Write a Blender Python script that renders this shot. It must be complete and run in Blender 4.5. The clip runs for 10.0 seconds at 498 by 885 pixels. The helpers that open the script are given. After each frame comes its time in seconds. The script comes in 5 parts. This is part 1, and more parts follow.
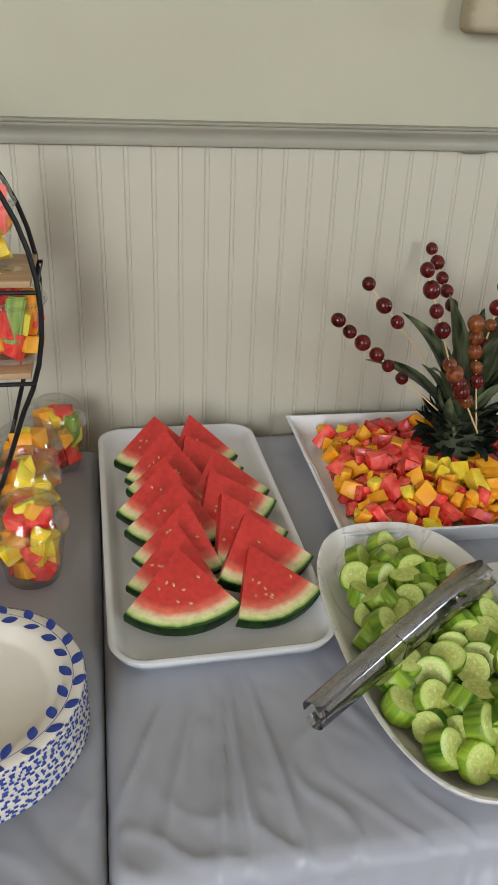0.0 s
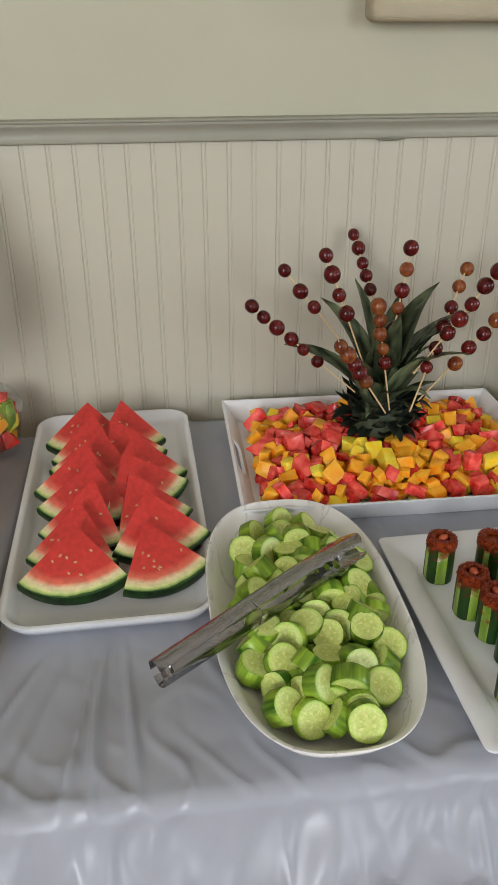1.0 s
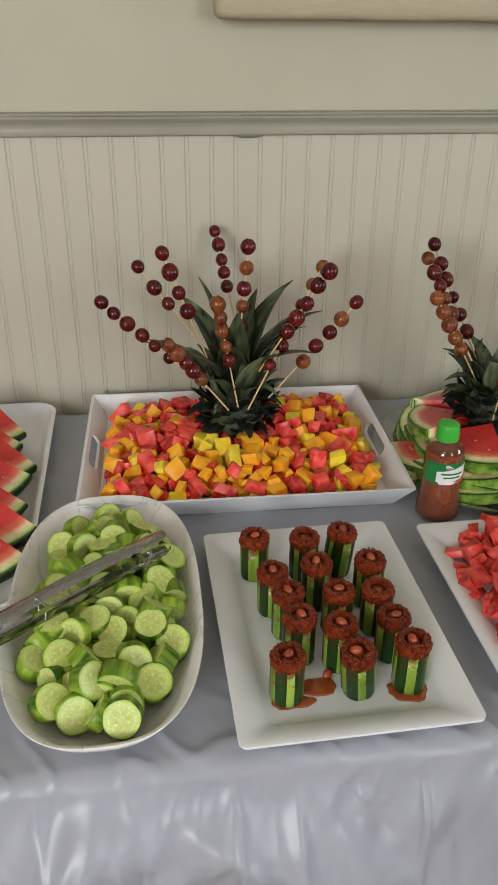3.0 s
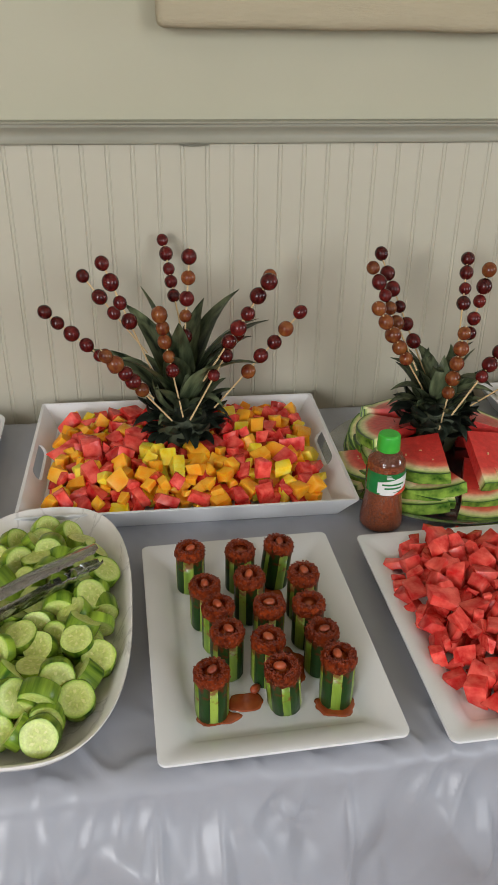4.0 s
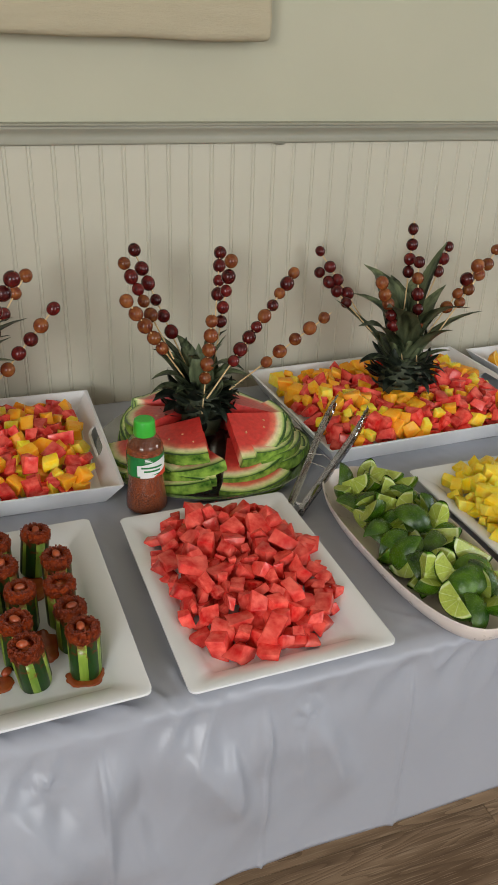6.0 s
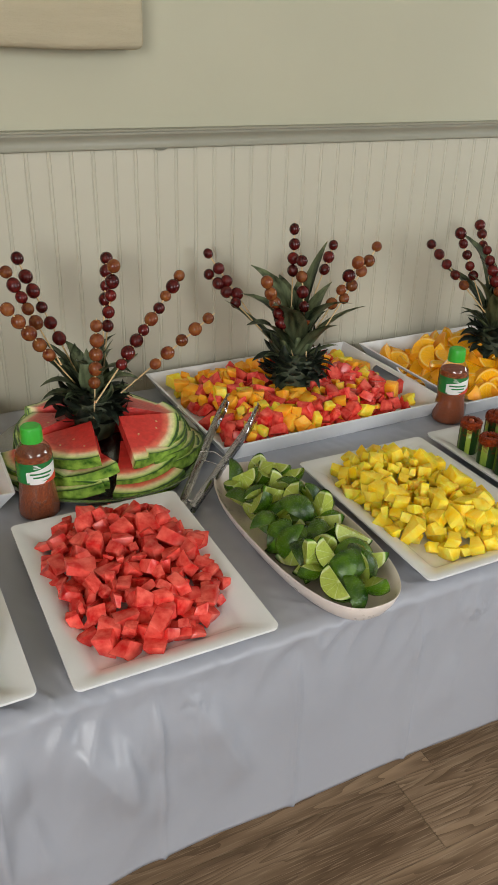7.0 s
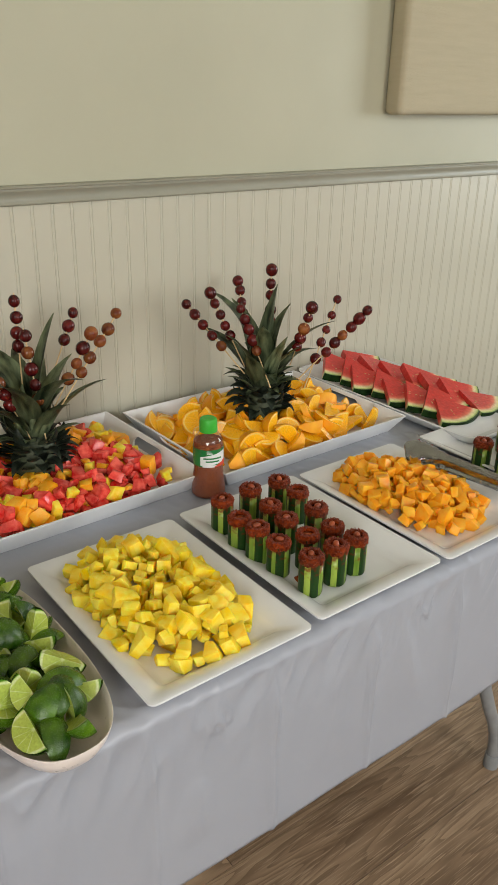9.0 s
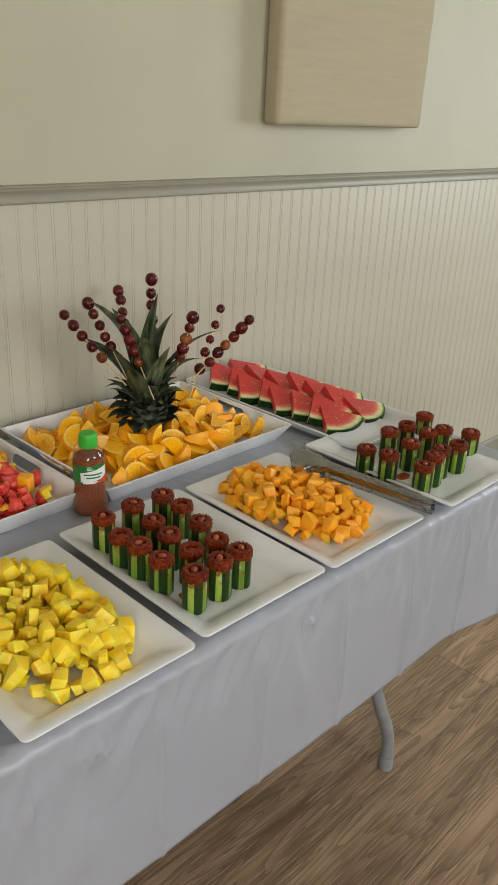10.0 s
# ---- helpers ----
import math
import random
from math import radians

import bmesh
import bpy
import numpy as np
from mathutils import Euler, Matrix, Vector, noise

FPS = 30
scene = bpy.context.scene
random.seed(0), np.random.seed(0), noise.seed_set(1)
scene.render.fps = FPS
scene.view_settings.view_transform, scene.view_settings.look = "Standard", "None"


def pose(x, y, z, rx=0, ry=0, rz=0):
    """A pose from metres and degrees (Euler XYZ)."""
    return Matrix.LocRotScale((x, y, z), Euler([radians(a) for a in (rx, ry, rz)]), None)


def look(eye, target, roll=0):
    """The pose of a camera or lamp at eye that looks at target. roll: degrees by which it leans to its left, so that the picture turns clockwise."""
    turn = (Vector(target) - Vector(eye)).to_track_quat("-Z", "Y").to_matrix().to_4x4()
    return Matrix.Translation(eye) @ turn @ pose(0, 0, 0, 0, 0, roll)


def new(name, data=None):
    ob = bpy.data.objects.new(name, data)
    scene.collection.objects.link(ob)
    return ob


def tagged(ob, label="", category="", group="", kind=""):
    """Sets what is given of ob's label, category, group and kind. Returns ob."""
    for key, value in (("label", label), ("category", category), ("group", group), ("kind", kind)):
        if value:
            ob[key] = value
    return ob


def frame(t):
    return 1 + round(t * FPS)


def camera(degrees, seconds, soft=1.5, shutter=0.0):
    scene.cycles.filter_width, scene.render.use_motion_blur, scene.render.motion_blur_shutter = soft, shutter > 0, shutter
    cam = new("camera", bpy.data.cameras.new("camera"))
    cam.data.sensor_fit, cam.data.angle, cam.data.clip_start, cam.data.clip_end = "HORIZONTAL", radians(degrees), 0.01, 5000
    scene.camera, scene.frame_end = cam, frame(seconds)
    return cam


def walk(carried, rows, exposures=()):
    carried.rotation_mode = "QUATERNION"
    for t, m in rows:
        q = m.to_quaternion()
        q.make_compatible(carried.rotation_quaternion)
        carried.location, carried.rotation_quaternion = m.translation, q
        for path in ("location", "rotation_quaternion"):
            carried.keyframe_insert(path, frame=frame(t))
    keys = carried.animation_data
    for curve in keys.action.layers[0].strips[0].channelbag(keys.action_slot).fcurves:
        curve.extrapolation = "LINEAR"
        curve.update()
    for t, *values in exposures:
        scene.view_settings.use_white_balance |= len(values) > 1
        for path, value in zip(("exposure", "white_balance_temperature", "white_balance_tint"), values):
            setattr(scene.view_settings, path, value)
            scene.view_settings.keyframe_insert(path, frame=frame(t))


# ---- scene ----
cam = camera(35.4, 10.0, soft=0.6)
PATH = [
    (0, (0.071, -0.029, 1.39), (0.418, 1.719, 0.482), 2.3),
    (0.5, (0.177, -0.03, 1.391), (0.463, 1.726, 0.478), 0.9),
    (1, (0.269, -0.113, 1.401), (0.494, 1.646, 0.475), -0.2),
    (1.5, (0.343, -0.176, 1.408), (0.556, 1.574, 0.462), -0.2),
    (2, (0.389, -0.193, 1.411), (0.605, 1.551, 0.457), -0.1),
    (2.5, (0.455, -0.151, 1.414), (0.681, 1.591, 0.459), 0.3),
    (4, (0.58, -0.145, 1.429), (0.841, 1.596, 0.479), 0.8),
    (4.5, (0.619, -0.168, 1.43), (0.918, 1.569, 0.485), 1.2),
    (5, (0.639, -0.186, 1.432), (1.018, 1.539, 0.494), 1.6),
    (5.5, (0.668, -0.214, 1.427), (1.194, 1.477, 0.499), 1.5),
    (6, (0.699, -0.238, 1.426), (1.336, 1.418, 0.504), 2.0),
    (6.2, (0.709, -0.246, 1.43), (1.386, 1.395, 0.509), 2.2),
    (7.3, (0.775, -0.316, 1.436), (1.609, 1.262, 0.532), 0.9),
    (7.5, (0.79, -0.327, 1.44), (1.657, 1.24, 0.55), 0.6),
    (8, (0.864, -0.322, 1.446), (1.863, 1.183, 0.589), 1.0),
    (8.5, (0.962, -0.281, 1.451), (2.023, 1.194, 0.616), 1.3),
    (9, (1.022, -0.263, 1.455), (2.14, 1.18, 0.637), 1.3),
    (9.5, (1.057, -0.261, 1.451), (2.269, 1.112, 0.649), 2.0),
    (10, (1.064, -0.263, 1.454), (2.378, 1.019, 0.662), 2.8),
]
walk(cam, [(t, look(eye, target, roll)) for t, eye, target, roll in PATH],
     exposures=[(0.0, -0.05, 6450, 12), (2.5, -0.11, 6650, 13), (5.5, -0.09, 6700, 12), (7.5, -0.06, 6900, 11), (8.5, 0.01, 7000, 11), (9.0, 0.0, 7000, 11), (9.5, -0.02, 7000, 11), (10.0, -0.20, 7000, 11)])

# ---- light: daylight from the windows of the room behind and beside the table ----
world = bpy.data.worlds.new("sky")
scene.world = world
world.use_nodes = True
wn = world.node_tree.nodes
sky = wn.new("ShaderNodeTexSky")
sky.sky_type, sky.sun_disc, sky.sun_elevation, sky.sun_rotation = "NISHITA", False, radians(42), radians(200)
world.node_tree.links.new(sky.outputs[0], wn["Background"].inputs[0])
wn["Background"].inputs[1].default_value = 0.1


def window_lamp(place, target, wide, high, watts, colour):
    lamp = bpy.data.lights.new("window_light", "AREA")
    lamp.shape, lamp.size, lamp.size_y, lamp.energy, lamp.color = "RECTANGLE", wide, high, watts, colour
    ob = new("window_light", lamp)
    ob.matrix_world = look(place, target)


window_lamp((-1.65, -3.32, 2.0), (0.3, 0.8, 0.85), 1.4, 1.7, 130, (0.92, 0.96, 1.0))
window_lamp((2.6, -3.32, 2.0), (2.2, 0.6, 0.85), 1.4, 1.7, 64, (0.90, 0.95, 1.0))
window_lamp((5.62, -0.6, 1.6), (3.2, 0.5, 0.5), 1.3, 1.4, 66, (0.78, 0.90, 1.0))


# ---- materials ----
def surf(name, a, b, scale=20.0, rough=0.5, bump=0.1, fine=None, coat=0.0, metal=0.0, sss=0.0, rand=0.0, spec=0.5, stretch=(1, 1, 1), rough_var=0.1):
    """A surface that wanders between two colours at one scale and carries finer relief at another."""
    m = bpy.data.materials.new(name)
    m.use_nodes = True
    n, l = m.node_tree.nodes, m.node_tree.links
    p = n["Principled BSDF"]
    co = n.new("ShaderNodeTexCoord")
    mp = n.new("ShaderNodeMapping")
    mp.inputs["Scale"].default_value = stretch
    l.new(co.outputs["Object"], mp.inputs[0])
    info = n.new("ShaderNodeObjectInfo")
    shift = n.new("ShaderNodeVectorMath")
    shift.operation = "ADD"
    l.new(mp.outputs[0], shift.inputs[0])
    if rand:
        far = n.new("ShaderNodeVectorMath")
        far.operation = "SCALE"
        far.inputs[0].default_value = (7.1, 3.3, 5.7)
        l.new(info.outputs["Random"], far.inputs[3])
        l.new(far.outputs[0], shift.inputs[1])
    big = n.new("ShaderNodeTexNoise")
    big.inputs["Scale"].default_value, big.inputs["Detail"].default_value = scale, 3
    l.new(shift.outputs[0], big.inputs["Vector"])
    small = n.new("ShaderNodeTexNoise")
    small.inputs["Scale"].default_value, small.inputs["Detail"].default_value = fine or scale * 9, 4
    l.new(shift.outputs[0], small.inputs["Vector"])
    ramp = n.new("ShaderNodeMapRange")
    ramp.inputs[1].default_value, ramp.inputs[2].default_value = 0.32, 0.68
    l.new(big.outputs[0], ramp.inputs[0])
    mix = n.new("ShaderNodeMix")
    mix.data_type = "RGBA"
    mix.inputs[6].default_value, mix.inputs[7].default_value = (*a, 1), (*b, 1)
    l.new(ramp.outputs[0], mix.inputs[0])
    last = mix.outputs[2]
    if rand:
        hsv = n.new("ShaderNodeHueSaturation")
        val = n.new("ShaderNodeMapRange")
        val.inputs[3].default_value, val.inputs[4].default_value = 1 - rand, 1 + rand
        l.new(info.outputs["Random"], val.inputs[0])
        l.new(val.outputs[0], hsv.inputs["Value"])
        l.new(last, hsv.inputs["Color"])
        last = hsv.outputs[0]
    l.new(last, p.inputs["Base Color"])
    rr = n.new("ShaderNodeMapRange")
    rr.inputs[3].default_value, rr.inputs[4].default_value = max(0.02, rough - rough_var), min(1, rough + rough_var)
    l.new(small.outputs[0], rr.inputs[0])
    l.new(rr.outputs[0], p.inputs["Roughness"])
    bp = n.new("ShaderNodeBump")
    bp.inputs["Strength"].default_value, bp.inputs["Distance"].default_value = bump, 0.002
    l.new(small.outputs[0], bp.inputs["Height"])
    l.new(bp.outputs[0], p.inputs["Normal"])
    p.inputs["Metallic"].default_value = metal
    p.inputs["Specular IOR Level"].default_value = spec
    p.inputs["Coat Weight"].default_value = coat
    p.inputs["Coat Roughness"].default_value = 0.08
    if sss:
        p.inputs["Subsurface Weight"].default_value = sss
        p.inputs["Subsurface Radius"].default_value = (1.0, 0.5, 0.3)
        p.inputs["Subsurface Scale"].default_value = 0.015 if sss > 0.5 else 0.004
    return m


def radial(name, stops, radius, rough=0.3, axes="XY", spokes=0, spoke_colour=(1, 1, 1), bump=0.25, sss=0.15, coat=0.0, grain=140.0, rand=0.0, spoke_range=(0.12, 0.86)):
    """A cut fruit face: colour by the distance from the fruit's axis, with grain, and membranes where it has them."""
    m = bpy.data.materials.new(name)
    m.use_nodes = True
    n, l = m.node_tree.nodes, m.node_tree.links
    p = n["Principled BSDF"]
    co = n.new("ShaderNodeTexCoord")
    sep = n.new("ShaderNodeSeparateXYZ")
    l.new(co.outputs["Object"], sep.inputs[0])
    com = n.new("ShaderNodeCombineXYZ")
    l.new(sep.outputs[axes[0]], com.inputs[0])
    l.new(sep.outputs[axes[1]], com.inputs[1])
    ln = n.new("ShaderNodeVectorMath")
    ln.operation = "LENGTH"
    l.new(com.outputs[0], ln.inputs[0])
    nz = n.new("ShaderNodeTexNoise")
    nz.inputs["Scale"].default_value, nz.inputs["Detail"].default_value = grain, 3
    l.new(co.outputs["Object"], nz.inputs["Vector"])
    nb = n.new("ShaderNodeTexNoise")
    nb.inputs["Scale"].default_value = grain * 0.22
    l.new(co.outputs["Object"], nb.inputs["Vector"])
    dv = n.new("ShaderNodeMath")
    dv.operation = "DIVIDE"
    dv.inputs[1].default_value = radius
    l.new(ln.outputs["Value"], dv.inputs[0])
    wob = n.new("ShaderNodeMath")
    wob.operation = "MULTIPLY_ADD"
    wob.inputs[1].default_value = 0.09
    l.new(nb.outputs[0], wob.inputs[0])
    sub = n.new("ShaderNodeMath")
    sub.operation = "SUBTRACT"
    sub.inputs[1].default_value = 0.045
    l.new(dv.outputs[0], sub.inputs[0])
    l.new(sub.outputs[0], wob.inputs[2])
    ramp = n.new("ShaderNodeValToRGB")
    els = ramp.color_ramp.elements
    els[0].position, els[0].color = stops[0][0], (*stops[0][1], 1)
    els[1].position, els[1].color = stops[-1][0], (*stops[-1][1], 1)
    for at, c in stops[1:-1]:
        els.new(at).color = (*c, 1)
    l.new(wob.outputs[0], ramp.inputs[0])
    last = ramp.outputs[0]
    if spokes:
        ang = n.new("ShaderNodeMath")
        ang.operation = "ARCTAN2"
        l.new(sep.outputs[axes[0]], ang.inputs[0])
        l.new(sep.outputs[axes[1]], ang.inputs[1])
        mul = n.new("ShaderNodeMath")
        mul.operation = "MULTIPLY"
        mul.inputs[1].default_value = spokes / 2
        l.new(ang.outputs[0], mul.inputs[0])
        sn = n.new("ShaderNodeMath")
        sn.operation = "SINE"
        l.new(mul.outputs[0], sn.inputs[0])
        ab = n.new("ShaderNodeMath")
        ab.operation = "ABSOLUTE"
        l.new(sn.outputs[0], ab.inputs[0])
        line = n.new("ShaderNodeMapRange")
        line.inputs[1].default_value, line.inputs[2].default_value = 0.0, 0.22
        line.inputs[3].default_value, line.inputs[4].default_value = 0.75, 0.0
        l.new(ab.outputs[0], line.inputs[0])
        inside = n.new("ShaderNodeMath")
        inside.operation = "LESS_THAN"
        inside.inputs[1].default_value = spoke_range[1]
        l.new(dv.outputs[0], inside.inputs[0])
        both = n.new("ShaderNodeMath")
        both.operation = "MULTIPLY"
        l.new(line.outputs[0], both.inputs[0])
        l.new(inside.outputs[0], both.inputs[1])
        mix = n.new("ShaderNodeMix")
        mix.data_type = "RGBA"
        mix.inputs[7].default_value = (*spoke_colour, 1)
        l.new(both.outputs[0], mix.inputs[0])
        l.new(last, mix.inputs[6])
        last = mix.outputs[2]
    val = n.new("ShaderNodeMapRange")
    val.inputs[3].default_value, val.inputs[4].default_value = 0.66, 1.30
    l.new(nz.outputs[0], val.inputs[0])
    hsv = n.new("ShaderNodeHueSaturation")
    l.new(val.outputs[0], hsv.inputs["Value"])
    l.new(last, hsv.inputs["Color"])
    l.new(hsv.outputs[0], p.inputs["Base Color"])
    p.inputs["Roughness"].default_value = rough
    bp = n.new("ShaderNodeBump")
    bp.inputs["Strength"].default_value, bp.inputs["Distance"].default_value = bump, 0.0012
    l.new(nz.outputs[0], bp.inputs["Height"])
    l.new(bp.outputs[0], p.inputs["Normal"])
    p.inputs["Coat Weight"].default_value = coat
    if sss:
        p.inputs["Subsurface Weight"].default_value = sss
        p.inputs["Subsurface Radius"].default_value = (1.0, 0.5, 0.3)
        p.inputs["Subsurface Scale"].default_value = 0.004
    return m


def clear(name, tint, gloss):
    """Thin clear plastic or glass: see-through, with a sheen that grows at grazing view."""
    m = bpy.data.materials.new(name)
    m.use_nodes = True
    n, l = m.node_tree.nodes, m.node_tree.links
    n.remove(n["Principled BSDF"])
    tr = n.new("ShaderNodeBsdfTransparent")
    tr.inputs[0].default_value = (*tint, 1)
    gl = n.new("ShaderNodeBsdfGlossy")
    gl.inputs["Roughness"].default_value = 0.06
    lw = n.new("ShaderNodeLayerWeight")
    lw.inputs[0].default_value = gloss
    pw = n.new("ShaderNodeMath")
    pw.operation = "POWER"
    pw.inputs[1].default_value = 2.2
    l.new(lw.outputs["Facing"], pw.inputs[0])
    sc = n.new("ShaderNodeMath")
    sc.operation = "MULTIPLY_ADD"
    sc.inputs[1].default_value, sc.inputs[2].default_value = 0.6, 0.06
    l.new(pw.outputs[0], sc.inputs[0])
    mx = n.new("ShaderNodeMixShader")
    l.new(sc.outputs[0], mx.inputs[0])
    l.new(tr.outputs[0], mx.inputs[1])
    l.new(gl.outputs[0], mx.inputs[2])
    l.new(mx.outputs[0], n["Material Output"].inputs[0])
    return m


M_WALL = surf("wall_paint", (0.420, 0.405, 0.292), (0.450, 0.434, 0.315), 3, 0.55, 0.06, 220)
M_BEAD = surf("beadboard_paint", (0.472, 0.448, 0.350), (0.506, 0.480, 0.377), 4, 0.42, 0.05, 160)
M_RAIL = surf("rail_paint", (0.268, 0.262, 0.200), (0.306, 0.298, 0.230), 6, 0.42, 0.08, 120)
M_ROOM = surf("tan_paint", (0.15, 0.128, 0.100), (0.175, 0.150, 0.118), 3, 0.6, 0.06, 200)
M_CEIL = surf("ceiling_paint", (0.78, 0.73, 0.64), (0.82, 0.77, 0.68), 3, 0.8, 0.05, 90)
M_FRAME = surf("white_paint", (0.78, 0.78, 0.75), (0.82, 0.82, 0.79), 8, 0.4, 0.05)
M_LINEN = surf("linen", (0.415, 0.365, 0.248), (0.440, 0.386, 0.264), 22, 0.9, 0.5, 190, stretch=(0.4, 1, 4))
M_CLOTH = surf("plastic_cloth", (0.330, 0.345, 0.384), (0.356, 0.371, 0.410), 2.5, 0.36, 0.02, 45, spec=0.5, rough_var=0.03)
M_CERAMIC = surf("white_ceramic", (0.74, 0.765, 0.775), (0.78, 0.80, 0.81), 9, 0.16, 0.02, 60, coat=0.4)
M_MELAMINE = surf("melamine", (0.77, 0.785, 0.79), (0.80, 0.81, 0.815), 3, 0.36, 0.005, 40, spec=0.35, rough_var=0.01)
M_MARBLE = surf("marbled_melamine", (0.74, 0.73, 0.70), (0.84, 0.83, 0.80), 16, 0.2, 0.03, 60, coat=0.3)
M_BLUSH = surf("blush_ceramic", (0.76, 0.68, 0.62), (0.80, 0.72, 0.66), 10, 0.3, 0.04, 80)
M_STEEL = surf("steel", (0.55, 0.55, 0.56), (0.62, 0.62, 0.63), 30, 0.12, 0.02, 120, metal=1.0)
M_LEG = surf("grey_steel_tube", (0.23, 0.24, 0.24), (0.28, 0.29, 0.29), 30, 0.42, 0.15, 400)
M_WIRE = surf("black_wire", (0.008, 0.008, 0.009), (0.016, 0.016, 0.016), 40, 0.42, 0.1, spec=0.25)
M_SHELF = surf("light_wood", (0.33, 0.20, 0.10), (0.46, 0.30, 0.16), 9, 0.55, 0.2, 60, stretch=(0.6, 6, 6))
M_MELON = surf("watermelon_chunk", (0.62, 0.014, 0.014), (0.90, 0.15, 0.11), 1.6, 0.20, 0.18, 12, rand=0.22, spec=0.4, sss=0.25)
M_PINE = surf("pineapple_chunk", (1.0, 0.61, 0.010), (1.0, 0.76, 0.12), 2.8, 0.30, 0.3, 14, rand=0.06, spec=0.25, sss=0.7, stretch=(1, 1, 0.3))
M_CANTA = surf("cantaloupe_chunk", (1.0, 0.35, 0.008), (1.0, 0.48, 0.05), 2.2, 0.30, 0.25, 12, rand=0.05, spec=0.3, sss=0.7)
M_RIND = surf("watermelon_rind", (0.004, 0.016, 0.004), (0.014, 0.052, 0.009), 70, 0.40, 0.1, 200, stretch=(1, 1, 0.5), spec=0.2)
M_RIND_LIGHT = surf("watermelon_rind_light", (0.016, 0.085, 0.006), (0.30, 0.47, 0.07), 60, 0.36, 0.1, 200, spec=0.25)
M_SEED = surf("melon_seed", (0.50, 0.24, 0.10), (0.74, 0.50, 0.26), 60, 0.4, 0.1)
FLESH = [(0.0, (0.56, 0.034, 0.028)), (0.70, (0.62, 0.048, 0.038)), (0.80, (0.76, 0.18, 0.11)), (0.865, (0.80, 0.66, 0.40)), (0.92, (0.70, 0.72, 0.33)), (0.955, (0.36, 0.50, 0.13)), (0.972, (0.03, 0.10, 0.02)), (1.0, (0.015, 0.05, 0.012))]
M_SLICE = radial("watermelon_flesh", FLESH, 0.111, 0.34, bump=0.7, grain=120)
CUKE = [(0.0, (0.60, 0.66, 0.22)), (0.34, (0.50, 0.59, 0.135)), (0.52, (0.54, 0.63, 0.17)), (0.66, (0.62, 0.70, 0.24)), (0.86, (0.53, 0.65, 0.16)), (0.94, (0.30, 0.48, 0.06)), (1.0, (0.12, 0.27, 0.018))]
M_CUKE = radial("cucumber_flesh", CUKE, 0.0208, 0.34, bump=0.3, grain=420, sss=0.2)
M_CUKE_SEED = surf("cucumber_seed", (0.62, 0.66, 0.22), (0.70, 0.72, 0.30), 300, 0.4, 0.1)
M_CUKE_SKIN = surf("cucumber_peel", (0.025, 0.095, 0.003), (0.33, 0.49, 0.045), 90, 0.32, 0.15, 300, stretch=(1, 1, 0.12), rand=0.25, spec=0.3)
M_CUKE_DARK = surf("cucumber_dark_peel", (0.004, 0.016, 0.004), (0.014, 0.050, 0.009), 90, 0.34, 0.15, 300, stretch=(1, 1, 0.15), spec=0.22)
M_CUKE_PEELED = surf("cucumber_peeled_stripe", (0.10, 0.20, 0.014), (0.31, 0.43, 0.06), 90, 0.32, 0.15, 300, stretch=(1, 1, 0.15))
M_CHILI = surf("chili_paste", (0.075, 0.007, 0.0015), (0.30, 0.042, 0.005), 190, 0.45, 1.0, 900, rand=0.25, spec=0.15)
M_CRUMB = surf("chili_crumb", (0.09, 0.007, 0.002), (0.33, 0.05, 0.010), 300, 0.42, 0.3, 900)
M_SAUCE = surf("chili_sauce", (0.26, 0.045, 0.012), (0.36, 0.08, 0.02), 60, 0.14, 0.1, 200, coat=0.5)
M_PEANUT = surf("peanut", (0.24, 0.032, 0.008), (0.38, 0.075, 0.020), 90, 0.35, 0.1, 300, rand=0.25, coat=0.3)
ORANGE = [(0.0, (0.94, 0.62, 0.14)), (0.07, (0.94, 0.43, 0.006)), (0.82, (0.96, 0.49, 0.012)), (0.87, (0.92, 0.62, 0.17)), (0.93, (0.92, 0.58, 0.12)), (0.97, (0.88, 0.32, 0.006)), (1.0, (0.86, 0.28, 0.005))]
M_ORANGE = radial("orange_flesh", ORANGE, 0.040, 0.25, spokes=10, spoke_colour=(0.94, 0.55, 0.08), bump=0.5, grain=300, coat=0.15)
M_ORANGE_PEEL = surf("orange_peel", (0.94, 0.34, 0.003), (0.96, 0.44, 0.008), 40, 0.36, 0.5, 700, sss=0.1, rand=0.06)
LIME = [(0.0, (0.60, 0.66, 0.32)), (0.12, (0.34, 0.43, 0.065)), (0.80, (0.39, 0.48, 0.085)), (0.87, (0.60, 0.66, 0.34)), (0.93, (0.52, 0.62, 0.25)), (0.97, (0.14, 0.30, 0.02)), (1.0, (0.06, 0.18, 0.01))]
M_LIME = radial("lime_flesh", LIME, 0.029, 0.25, axes="XZ", spokes=10, spoke_colour=(0.58, 0.65, 0.30), bump=0.5, grain=380, coat=0.2)
M_LIME_PEEL = surf("lime_peel", (0.010, 0.048, 0.002), (0.075, 0.165, 0.006), 45, 0.26, 0.3, 600, rand=0.35, spec=0.5)
M_GRAPE = surf("red_grape", (0.040, 0.003, 0.004), (0.125, 0.010, 0.008), 1.3, 0.24, 0.05, 12, coat=0.06, rand=0.35, spec=0.35)
M_GRAPE_LIGHT = surf("light_red_grape", (0.11, 0.016, 0.008), (0.24, 0.080, 0.020), 1.1, 0.24, 0.05, 12, coat=0.06, rand=0.25, spec=0.35)
M_STICK = surf("bamboo", (0.60, 0.42, 0.20), (0.70, 0.52, 0.28), 60, 0.6, 0.2, stretch=(4, 4, 0.4))
